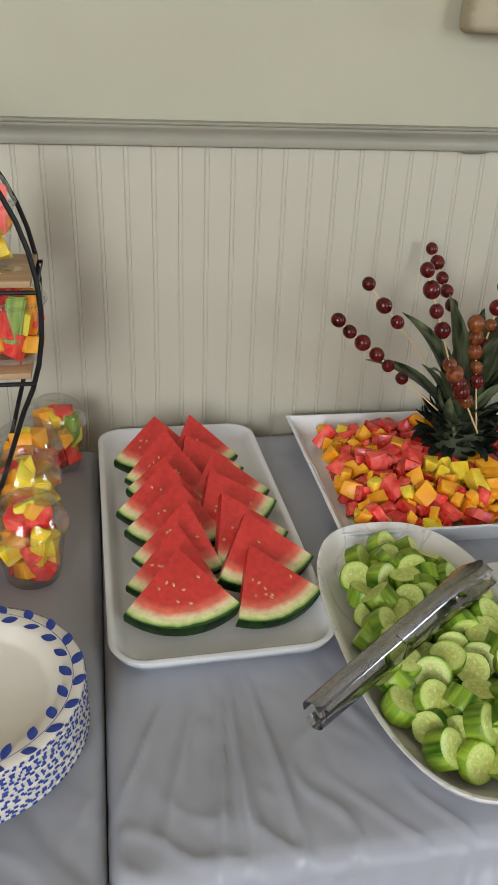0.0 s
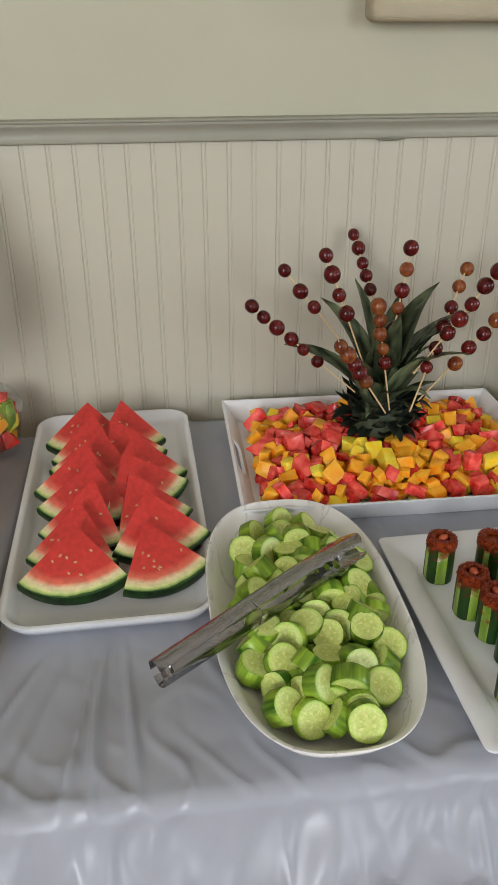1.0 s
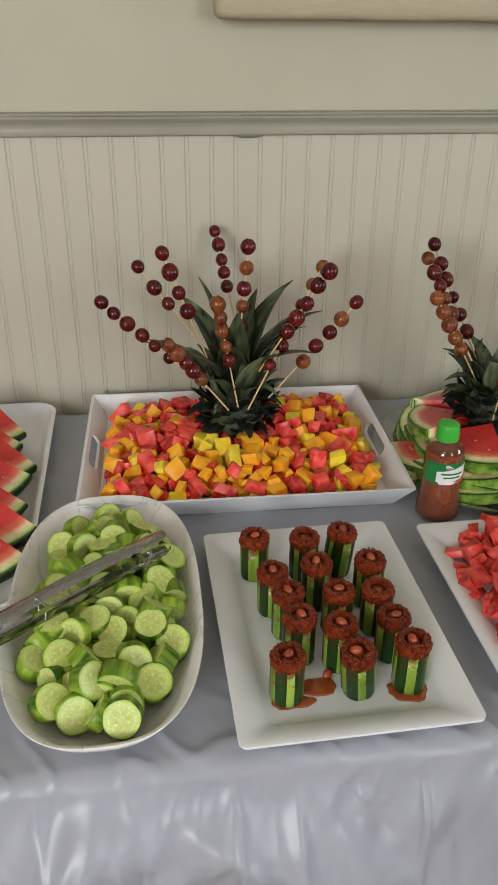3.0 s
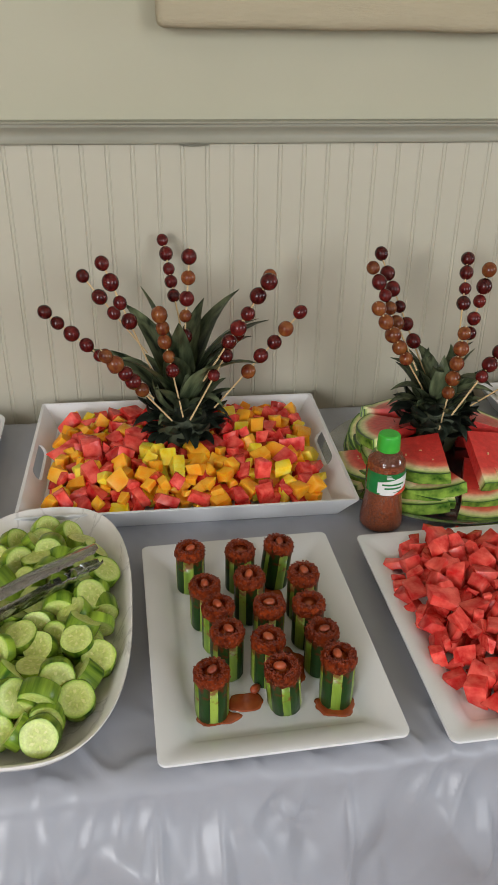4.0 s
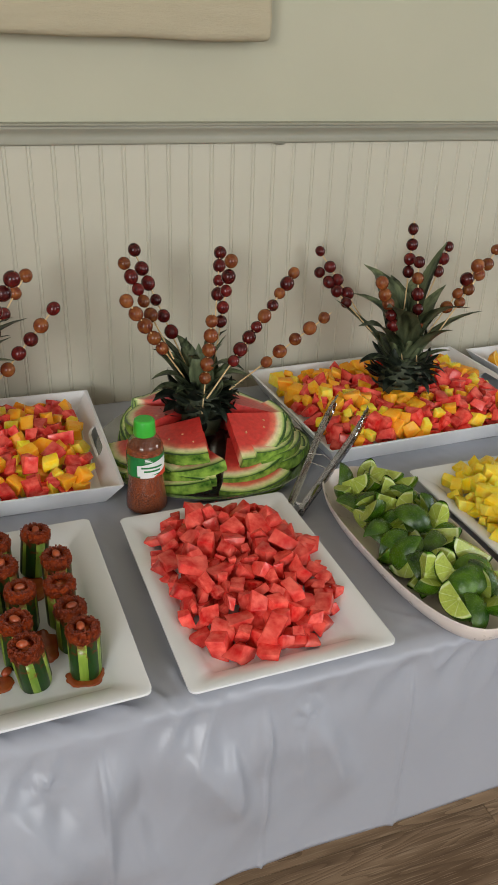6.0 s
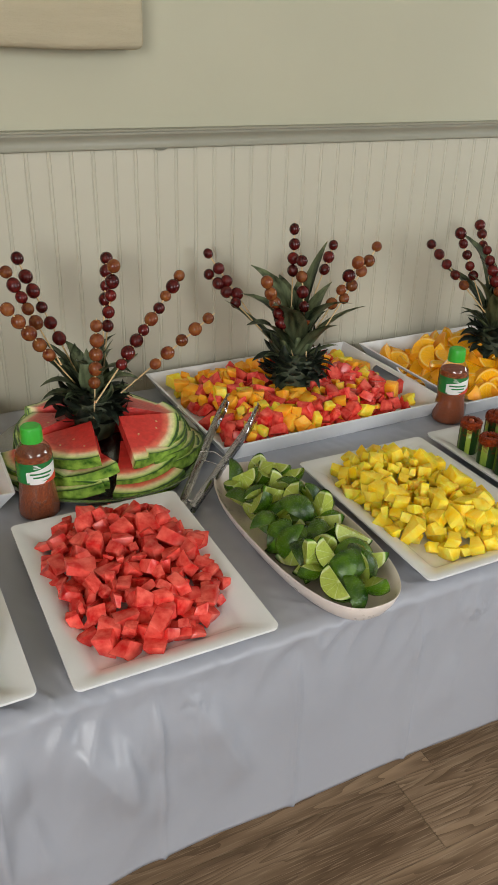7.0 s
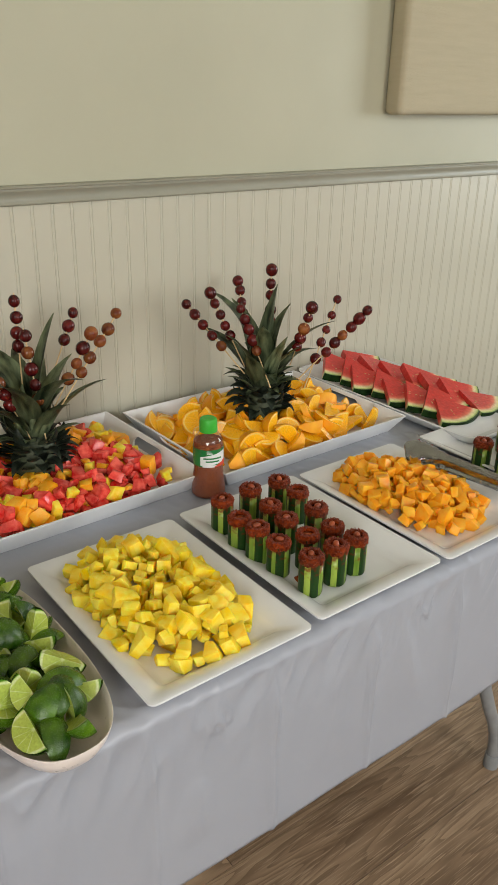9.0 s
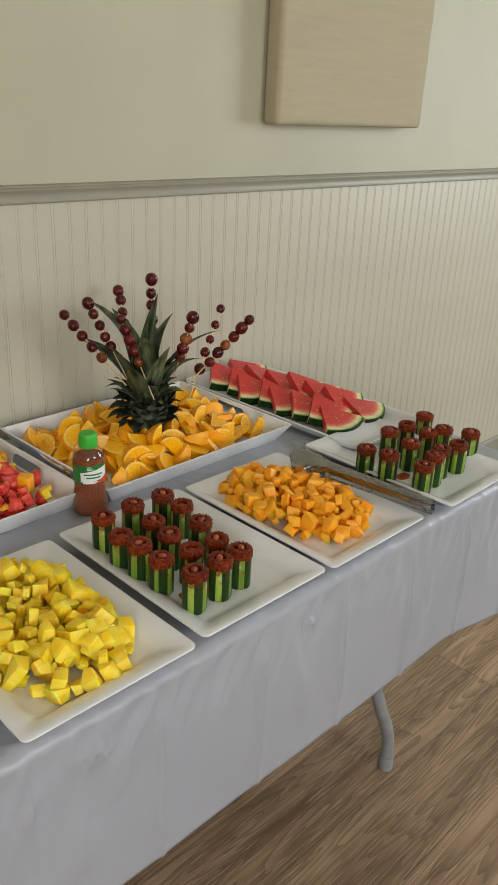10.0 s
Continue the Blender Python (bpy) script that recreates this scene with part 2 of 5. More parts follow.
M_LEAF = surf("pineapple_leaf", (0.006, 0.014, 0.005), (0.16, 0.195, 0.10), 26, 0.38, 0.3, 220, rand=0.4, spec=0.25, stretch=(3, 3, 0.5))
M_LEAF_PALE = surf("pineapple_leaf_base", (0.025, 0.035, 0.025), (0.075, 0.09, 0.065), 30, 0.5, 0.2, 220, rand=0.3)
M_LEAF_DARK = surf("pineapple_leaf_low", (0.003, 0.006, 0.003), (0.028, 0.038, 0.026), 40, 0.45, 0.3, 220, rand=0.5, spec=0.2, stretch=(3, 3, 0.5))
M_CORE = surf("pineapple_top", (0.03, 0.045, 0.02), (0.07, 0.08, 0.035), 60, 0.6, 0.5)
M_SPICE = surf("chili_seasoning", (0.05, 0.006, 0.002), (0.46, 0.11, 0.03), 520, 0.7, 0.5, 1200)
M_CAP = surf("green_cap", (0.03, 0.40, 0.035), (0.05, 0.46, 0.05), 30, 0.35, 0.05)
M_LABEL = surf("label_green", (0.008, 0.16, 0.035), (0.012, 0.22, 0.05), 50, 0.4, 0.03)
M_LABEL_WHITE = surf("label_white", (0.74, 0.75, 0.72), (0.80, 0.81, 0.78), 50, 0.4, 0.03)
M_LABEL_RED = surf("label_red", (0.62, 0.045, 0.02), (0.70, 0.07, 0.03), 50, 0.4, 0.03)
M_PAPER = surf("paper_plate", (0.70, 0.66, 0.57), (0.75, 0.71, 0.62), 10, 0.55, 0.05, 120)
M_BLUE = surf("blue_print", (0.010, 0.030, 0.20), (0.025, 0.065, 0.32), 90, 0.5, 0.03)
M_CUP = clear("clear_plastic", (0.98, 0.98, 0.98), 0.4)
M_BOTTLE = clear("clear_bottle", (0.96, 0.95, 0.94), 0.4)
M_GLASS = clear("window_glass", (0.98, 0.99, 0.99), 0.3)
M_PLATTER = surf("silver_platter", (0.30, 0.31, 0.30), (0.40, 0.41, 0.40), 15, 0.16, 0.03, 60, metal=0.85)
M_TOP = surf("table_plastic", (0.60, 0.60, 0.58), (0.66, 0.66, 0.64), 20, 0.5, 0.2, 300)


def limed_oak():
    """Plank vinyl: brown grain that follows the contours of a drawn-out noise, with pale pores and a few knots."""
    m = surf("vinyl_oak", (0.20, 0.125, 0.072), (0.47, 0.32, 0.20), 2.4, 0.36, 0.35, 60, stretch=(0.8, 9, 9), rand=0.16)
    n, l = m.node_tree.nodes, m.node_tree.links
    p = n["Principled BSDF"]
    base = p.inputs["Base Color"].links[0].from_socket
    place = next(q for q in n if q.type == "VECT_MATH" and q.operation == "ADD").outputs[0]
    rings = n.new("ShaderNodeTexNoise")
    rings.inputs["Scale"].default_value, rings.inputs["Detail"].default_value, rings.inputs["Roughness"].default_value, rings.inputs["Distortion"].default_value = 1.5, 2.5, 0.45, 0.4
    l.new(place, rings.inputs["Vector"])
    many = n.new("ShaderNodeMath")
    many.operation = "MULTIPLY"
    many.inputs[1].default_value = 17.0
    l.new(rings.outputs[0], many.inputs[0])
    saw = n.new("ShaderNodeMath")
    saw.operation = "FRACT"
    l.new(many.outputs[0], saw.inputs[0])
    pores = n.new("ShaderNodeTexNoise")
    pores.inputs["Scale"].default_value, pores.inputs["Detail"].default_value = 15, 5
    wide = n.new("ShaderNodeVectorMath")
    wide.operation = "MULTIPLY"
    wide.inputs[1].default_value = (1.0, 2.6, 2.6)
    l.new(place, wide.inputs[0])
    l.new(wide.outputs[0], pores.inputs["Vector"])
    late = n.new("ShaderNodeMapRange")
    late.inputs[1].default_value, late.inputs[2].default_value, late.inputs[3].default_value, late.inputs[4].default_value = 0.30, 1.0, 0.0, 0.62
    l.new(saw.outputs[0], late.inputs[0])
    dark = n.new("ShaderNodeMix")
    dark.data_type = "RGBA"
    dark.inputs[7].default_value = (0.115, 0.066, 0.034, 1)
    l.new(late.outputs[0], dark.inputs[0])
    l.new(base, dark.inputs[6])
    line = n.new("ShaderNodeMapRange")
    line.inputs[1].default_value, line.inputs[2].default_value, line.inputs[3].default_value, line.inputs[4].default_value = 0.54, 0.66, 0.0, 0.5
    l.new(pores.outputs[0], line.inputs[0])
    pale = n.new("ShaderNodeMix")
    pale.data_type = "RGBA"
    pale.inputs[7].default_value = (0.54, 0.40, 0.27, 1)
    l.new(line.outputs[0], pale.inputs[0])
    l.new(dark.outputs[2], pale.inputs[6])
    spots = n.new("ShaderNodeTexVoronoi")
    spots.inputs["Scale"].default_value = 1.3
    part_of = n.new("ShaderNodeVectorMath")
    part_of.operation = "MULTIPLY"
    part_of.inputs[1].default_value = (3.0, 0.45, 0.45)
    l.new(place, part_of.inputs[0])
    l.new(part_of.outputs[0], spots.inputs["Vector"])
    knot = n.new("ShaderNodeMapRange")
    knot.inputs[1].default_value, knot.inputs[2].default_value, knot.inputs[3].default_value, knot.inputs[4].default_value = 0.020, 0.045, 0.8, 0.0
    l.new(spots.outputs["Distance"], knot.inputs[0])
    eye = n.new("ShaderNodeMix")
    eye.data_type = "RGBA"
    eye.inputs[7].default_value = (0.045, 0.026, 0.015, 1)
    l.new(knot.outputs[0], eye.inputs[0])
    l.new(pale.outputs[2], eye.inputs[6])
    l.new(eye.outputs[2], p.inputs["Base Color"])
    return m


M_FLOOR = limed_oak()


def veined(m, dark):
    """Adds fine cracks of grey veining to a marbled material."""
    n, l = m.node_tree.nodes, m.node_tree.links
    p = n["Principled BSDF"]
    old = p.inputs["Base Color"].links[0].from_socket
    co = n.new("ShaderNodeTexCoord")
    nz = n.new("ShaderNodeTexNoise")
    nz.inputs["Scale"].default_value, nz.inputs["Detail"].default_value, nz.inputs["Distortion"].default_value = 9, 5, 1.2
    l.new(co.outputs["Object"], nz.inputs["Vector"])
    d = n.new("ShaderNodeMath")
    d.operation = "SUBTRACT"
    d.inputs[1].default_value = 0.5
    l.new(nz.outputs[0], d.inputs[0])
    a = n.new("ShaderNodeMath")
    a.operation = "ABSOLUTE"
    l.new(d.outputs[0], a.inputs[0])
    r = n.new("ShaderNodeMapRange")
    r.inputs[2].default_value, r.inputs[3].default_value, r.inputs[4].default_value = 0.016, 0.55, 0.0
    l.new(a.outputs[0], r.inputs[0])
    mix = n.new("ShaderNodeMix")
    mix.data_type = "RGBA"
    mix.inputs[7].default_value = (*dark, 1)
    l.new(r.outputs[0], mix.inputs[0])
    l.new(old, mix.inputs[6])
    l.new(mix.outputs[2], p.inputs["Base Color"])


def stained(m, colour, low, high):
    """Sauce that has run down a thing: spots that thin out towards its foot."""
    n, l = m.node_tree.nodes, m.node_tree.links
    p = n["Principled BSDF"]
    old = p.inputs["Base Color"].links[0].from_socket
    co = n.new("ShaderNodeTexCoord")
    sep = n.new("ShaderNodeSeparateXYZ")
    l.new(co.outputs["Object"], sep.inputs[0])
    up = n.new("ShaderNodeMapRange")
    up.inputs[1].default_value, up.inputs[2].default_value, up.inputs[3].default_value, up.inputs[4].default_value = low, high, -0.16, 0.20
    l.new(sep.outputs["Z"], up.inputs[0])
    nz = n.new("ShaderNodeTexNoise")
    nz.inputs["Scale"].default_value, nz.inputs["Detail"].default_value = 130, 4
    l.new(co.outputs["Object"], nz.inputs["Vector"])
    add = n.new("ShaderNodeMath")
    l.new(nz.outputs[0], add.inputs[0])
    l.new(up.outputs[0], add.inputs[1])
    edge = n.new("ShaderNodeMapRange")
    edge.inputs[1].default_value, edge.inputs[2].default_value, edge.inputs[4].default_value = 0.58, 0.72, 0.8
    l.new(add.outputs[0], edge.inputs[0])
    mix = n.new("ShaderNodeMix")
    mix.data_type = "RGBA"
    mix.inputs[7].default_value = (*colour, 1)
    l.new(edge.outputs[0], mix.inputs[0])
    l.new(old, mix.inputs[6])
    l.new(mix.outputs[2], p.inputs["Base Color"])


def joined(m):
    """The same surface for many pieces in one mesh: grain at their true size and a tone for each piece."""
    c = m.copy()
    n, l = c.node_tree.nodes, c.node_tree.links
    geo = n.new("ShaderNodeNewGeometry")
    for node in list(n):
        if node.type == "TEX_NOISE":
            node.inputs["Scale"].default_value *= 40
        if node.type == "OBJECT_INFO":
            for link in list(node.outputs["Random"].links):
                l.new(geo.outputs["Random Per Island"], link.to_socket)
    return c


stained(M_CUKE_PEELED, (0.20, 0.025, 0.006), 0.0, 0.062)
stained(M_CUKE_DARK, (0.12, 0.014, 0.004), 0.0, 0.066)
veined(M_MARBLE, (0.48, 0.47, 0.45))


# ---- mesh helpers ----
def mesh_of(name, bm, *mats, smooth=True, angle=None):
    me = bpy.data.meshes.new(name)
    bmesh.ops.recalc_face_normals(bm, faces=bm.faces)
    bm.to_mesh(me)
    bm.free()
    for m in mats:
        me.materials.append(m)
    if smooth:
        me.polygons.foreach_set("use_smooth", [True] * len(me.polygons))
        if angle:
            me.set_sharp_from_angle(angle=radians(angle))
    return me


def put(name, me, m=None, parent=None, label=""):
    ob = new(name, me)
    if m is not None:
        ob.matrix_basis = m
    if parent is not None:
        ob.parent = parent
    return tagged(ob, label)


def part(name, bm, material, parent, label="", smooth=True, angle=40):
    mats = material if isinstance(material, tuple) else (material,)
    return put(name, mesh_of(name, bm, *mats, smooth=smooth, angle=angle), None, parent, label)


def thing(name, m, label, category, group="", kind=""):
    ob = new(name)
    ob.empty_display_size = 0.02
    ob.matrix_basis = m
    return tagged(ob, label, category, group, kind)


def box(bm, x0, x1, y0, y1, z0, z1, bevel=0.0):
    r = bmesh.ops.create_cube(bm, size=1.0, matrix=Matrix.Translation(((x0 + x1) / 2, (y0 + y1) / 2, (z0 + z1) / 2)) @ Matrix.Diagonal((x1 - x0, y1 - y0, z1 - z0, 1)))
    if bevel:
        edges = list({e for v in r["verts"] for e in v.link_edges})
        bmesh.ops.bevel(bm, geom=edges, offset=bevel, segments=2, affect="EDGES", profile=0.5)


def loft(bm, rings, close=False, cap_first=False, cap_last=False):
    """Quads between rings of points of equal number."""
    vs = [[bm.verts.new(p) for p in ring] for ring in rings]
    k = len(vs[0])
    for a, b in zip(vs, vs[1:]):
        for i in range(k if close else k - 1):
            bm.faces.new((a[i], a[(i + 1) % k], b[(i + 1) % k], b[i]))
    if cap_first:
        bm.faces.new(vs[0][::-1])
    if cap_last:
        bm.faces.new(vs[-1])
    return vs


def lathe(bm, profile, sides=24):
    rings = [[(r * math.cos(2 * math.pi * i / sides), r * math.sin(2 * math.pi * i / sides), z) for i in range(sides)] for r, z in profile]
    loft(bm, rings, close=True, cap_first=profile[0][0] > 1e-5, cap_last=profile[-1][0] > 1e-5)
    bmesh.ops.remove_doubles(bm, verts=bm.verts, dist=1e-6)


def tube(bm, points, radius, sides=8, taper=None):
    """A round bar along points."""
    pts = [Vector(p) for p in points]
    rings = []
    side = None
    for i, p in enumerate(pts):
        d = (pts[min(i + 1, len(pts) - 1)] - pts[max(i - 1, 0)]).normalized()
        if side is None:
            side = d.cross(Vector((0.31, 0.77, 0.21))).normalized()
        side = (side - d * side.dot(d)).normalized()
        up = d.cross(side)
        r = radius if taper is None else taper[i]
        rings.append([p + r * (math.cos(2 * math.pi * k / sides) * side + math.sin(2 * math.pi * k / sides) * up) for k in range(sides)])
    loft(bm, rings, close=True, cap_first=True, cap_last=True)


def rounded(hx, hy, r, n=6, power=None):
    """The outline of a rounded rectangle, or of a superellipse where a power is given."""
    if power:
        out = []
        for i in range(4 * n + 4):
            a = 2 * math.pi * i / (4 * n + 4)
            c, s = math.cos(a), math.sin(a)
            out.append((hx * math.copysign(abs(c) ** (2 / power), c), hy * math.copysign(abs(s) ** (2 / power), s)))
        return out
    out = []
    for cx, cy, a0 in ((hx - r, hy - r, 0), (-hx + r, hy - r, 90), (-hx + r, -hy + r, 180), (hx - r, -hy + r, 270)):
        for i in range(n + 1):
            a = radians(a0 + 90 * i / n)
            out.append((cx + r * math.cos(a), cy + r * math.sin(a)))
    return out


def dish(bm, outlines, heights):
    """A dish as a skin through outlines, from the outer foot over the rim down to the inner floor."""
    loft(bm, [[(x, y, z) for x, y in o] for o, z in zip(outlines, heights)], close=True, cap_first=True, cap_last=True)


TOP = 0.742
rng = random.Random(7)


def hump(x):
    return max(0.0, min(1.0, x)) ** 2 * (3 - 2 * max(0.0, min(1.0, x)))


# ---- the room ----
WALL_Y, X0, X1, Y0, HIGH = 1.275, -4.0, 5.7, -3.4, 3.1
wall = tagged(thing("wall_north", pose(0, 0, 0), "cream painted wall with white beadboard wainscot and chair rail", "wall"), kind="structure")
bm = bmesh.new()
box(bm, X0 - 0.12, X1 + 0.12, WALL_Y + 0.004, WALL_Y + 0.16, 0, HIGH)
part("plaster", bm, M_WALL, wall)


def wall_with_window(name, along, at, lo, hi, openings, thick):
    """A wall along x or y with openings (from, to, sill, head) cut right through it."""
    bm = bmesh.new()
    edges = sorted({lo, hi, *(o[0] for o in openings), *(o[1] for o in openings)})
    for a, b in zip(edges, edges[1:]):
        hole = next((o for o in openings if o[0] <= a and b <= o[1]), None)
        for z0, z1 in (((0, hole[2]), (hole[3], HIGH)) if hole else ((0, HIGH),)):
            if along == "x":
                box(bm, a, b, at, at + thick, z0, z1)
            else:
                box(bm, at, at + thick, a, b, z0, z1)
    bmesh.ops.remove_doubles(bm, verts=bm.verts, dist=1e-5)
    me = mesh_of(name, bm, M_ROOM, smooth=False)
    return tagged(put(name, me), "plain tan painted wall of the room", "wall", kind="structure")


wall_with_window("wall_south", "x", Y0 - 0.14, X0, X1, [(-2.45, -0.85, 1.05, 2.95), (1.8, 3.4, 1.05, 2.95)], 0.14)
wall_with_window("wall_east", "y", X1, Y0 - 0.14, WALL_Y, [(-1.3, 0.1, 0.85, 2.35)], 0.14)
wall_with_window("wall_west", "y", X0 - 0.14, Y0 - 0.14, WALL_Y, [], 0.14)
bm = bmesh.new()
box(bm, X0 - 0.14, X1 + 0.14, Y0 - 0.14, WALL_Y + 0.16, HIGH, HIGH + 0.1)
tagged(put("ceiling", mesh_of("ceiling", bm, M_CEIL, smooth=False)), "plain white painted ceiling", "ceiling", kind="structure")


def window(name, m, wide, high):
    w = thing(name, m, "white framed window letting in daylight", "window", kind="structure")
    bm = bmesh.new()
    for x in (-wide / 2, -0.02, wide / 2 - 0.05):
        box(bm, x, x + (0.04 if x == -0.02 else 0.05), -0.03, 0.03, 0, high, 0.004)
    for z in (0, high - 0.05):
        box(bm, -wide / 2 + 0.051, -0.021, -0.028, 0.028, z, z + 0.05, 0.004)
        box(bm, 0.021, wide / 2 - 0.051, -0.028, 0.028, z, z + 0.05, 0.004)
    part("window_frame", bm, M_FRAME, w)
    for s in (-1, 1):
        bm = bmesh.new()
        xa, xb = sorted((s * 0.021, s * (wide / 2 - 0.051)))
        box(bm, xa, xb, -0.003, 0.003, 0.051, high - 0.051)
        part("pane", bm, M_GLASS, w, smooth=False).visible_shadow = False


window("window_1", pose(-1.65, Y0 - 0.09, 1.05), 1.6, 1.9)
window("window_2", pose(2.6, Y0 - 0.09, 1.05), 1.6, 1.9)
window("window_3", pose(X1 + 0.09, -0.6, 0.85, 0, 0, 90), 1.4, 1.5)

# chair rail: a stepped moulding along the wall
bm = bmesh.new()
prof = [(0, 1.2438), (0.0125, 1.2438), (0.0150, 1.2452), (0.0155, 1.2475), (0.0142, 1.2500), (0.0125, 1.2550), (0.0128, 1.2610), (0.0150, 1.2665), (0.0190, 1.2705), (0.0198, 1.2725), (0.0196, 1.2755), (0.0225, 1.2765), (0.0235, 1.2785), (0.0225, 1.2805), (0, 1.2818)]
loft(bm, [[(x, WALL_Y + 0.003 - d, z) for d, z in prof] for x in (X0, X1)], cap_first=True, cap_last=True)
rail = part("chair_rail", bm, M_RAIL, wall, "grey painted chair rail moulding", angle=30)
# lifted flakes of caulk under the rail
for fx, long in ((0.690, 0.026), (1.318, 0.012)):
    bm = bmesh.new()
    rows = []
    for i in range(13):
        t = i / 12
        w = math.sin(math.pi * t) ** 0.7
        rows.append([(fx + long * (2 * t - 1), WALL_Y - 0.0135 - 0.0040 * w, 1.2445 + 0.0014 * w), (fx + long * (2 * t - 1), WALL_Y - 0.0150 - 0.0025 * w, 1.2432 - 0.0012 * w), (fx + long * (2 * t - 1), WALL_Y - 0.0120 - 0.0020 * w, 1.2428 - 0.0022 * w)])
    loft(bm, rows)
    bmesh.ops.solidify(bm, geom=bm.faces[:], thickness=0.0007)
    part("caulk_flake", bm, M_RAIL, rail, "lifted flake of caulk")
bm = bmesh.new()
loft(bm, [[(x, WALL_Y + 0.003 - d, z) for d, z in ((0, 0.004), (0.018, 0.004), (0.018, 0.085), (0.012, 0.095), (0, 0.097))] for x in (X0, X1)], cap_first=True, cap_last=True)
tagged(part("baseboard", bm, M_RAIL, None, angle=30), "grey painted baseboard along the wall", "baseboard", kind="structure")


def acoustic_panel(x, z, wide, high, label):
    p = thing("acoustic_panel", pose(x + wide / 2, 1.244, z), label, "acoustic panel", "fabric panels on the wall")
    bm = bmesh.new()
    bmesh.ops.create_cube(bm, size=1.0, matrix=Matrix.Translation((0, 0, high / 2)) @ Matrix.Diagonal((wide, 0.058, high, 1)))
    bmesh.ops.bevel(bm, geom=bm.edges[:], offset=0.017, segments=4, affect="EDGES", profile=0.6)
    bmesh.ops.subdivide_edges(bm, edges=[e for e in bm.edges if e.calc_length() > 0.3], cuts=18, use_grid_fill=True)
    for v in bm.verts:
        if abs(v.co.z) < 0.02:
            v.co.z += 0.003 * noise.noise(Vector((v.co.x * 7, x, 0)))
        v.co.y += 0.002 * noise.noise(Vector((v.co.x * 3, v.co.z * 3, x)))
    part("padding", bm, M_LINEN, p, angle=60)
    for sx in (-0.3, 0.3):
        bm = bmesh.new()
        box(bm, sx * wide / 0.66 - 0.02, sx * wide / 0.66 + 0.02, 0.0292, 0.0345, high * 0.8, high * 0.8 + 0.05)
        part("wall_clip", bm, M_STEEL, p, smooth=False)


acoustic_panel(0.632, 1.418, 0.645, 0.98, "beige linen-wrapped acoustic panel hung above the chair rail")
acoustic_panel(2.628, 1.412, 0.645, 0.98, "beige linen-wrapped acoustic panel with rounded edges on the wall")


# ---- tables and their plastic cloths ----
def folding_table(x0, x1, y0, y1, legs):
    t = thing("folding_table", pose((x0 + x1) / 2, (y0 + y1) / 2, 0), "long folding table with bent grey steel legs under a cloth", "table", "buffet tables")
    hx, hy = (x1 - x0) / 2, (y1 - y0) / 2
    bm = bmesh.new()
    box(bm, -hx + 0.012, hx - 0.012, -hy + 0.012, hy - 0.012, 0.69, 0.734, 0.01)
    part("tabletop", bm, M_TOP, t)
    for lx, s in legs:
        lx -= (x0 + x1) / 2
        for y in (-hy + 0.062, hy - 0.062):
            bm = bmesh.new()
            tube(bm, [(lx - s * 0.135, y, 0.69), (lx - s * 0.12, y, 0.50), (lx - s * 0.105, y, 0.36), (lx - s * 0.085, y, 0.28), (lx - s * 0.05, y, 0.20), (lx - s * 0.022, y, 0.145), (lx - s * 0.006, y, 0.10), (lx, y, 0.055), (lx, y, 0.012)], 0.0145, 14)
            leg = part("leg", bm, M_LEG, t, "bent grey steel tube leg")
            bm = bmesh.new()
            lathe(bm, [(0.0, 0), (0.0175, 0), (0.018, 0.004), (0.0175, 0.034), (0.0165, 0.037), (0.012, 0.037)], 16)
            foot = part("foot_cap", bm, M_LEG, leg)
            foot.matrix_basis = pose(lx, y, 0.0005)
        bm = bmesh.new()
        tube(bm, [(lx - s * 0.11, -hy + 0.062, 0.42), (lx - s * 0.11, hy - 0.062, 0.42)], 0.011, 10)
        part("crossbar", bm, M_LEG, t)


folding_table(0.056, 2.668, 0.412, 1.235, ((0.41, -1), (2.345, 1)))
folding_table(-1.60, 0.036, 0.400, 1.20, ((-1.2, -1), (-0.22, 1)))


def zigzag(t):
    """A wave of straight slopes and sharp turns, from 0 to 1."""
    return abs((t % 1.0) * 2 - 1)


def ridges(x, s, list_of):
    """Sharp folds along straight lines of the hanging cloth: steep on one side, slack on the other, dying out towards their ends."""
    out = 0.0
    for xa, sa, xb, sb, wide, high in list_of:
        dx, ds = xb - xa, (sb - sa) * 0.33
        px, ps = x - xa, (s - sa) * 0.33
        long = math.hypot(dx, ds)
        t = (px * dx + ps * ds) / (long * long)
        if -0.15 < t < 1.15:
            d = (px * ds - ps * dx) / long
            w = 2.1 * wide * (0.6 + 0.9 * max(0.0, t)) * (0.5 if d > 0 else 1.0)
            if abs(d) < 2.2 * w:
                out += 1.0 * high * (1 - abs(d) / (2.2 * w)) * hump((t + 0.15) / 0.3) * hump((1.15 - t) / 0.55)
    return out


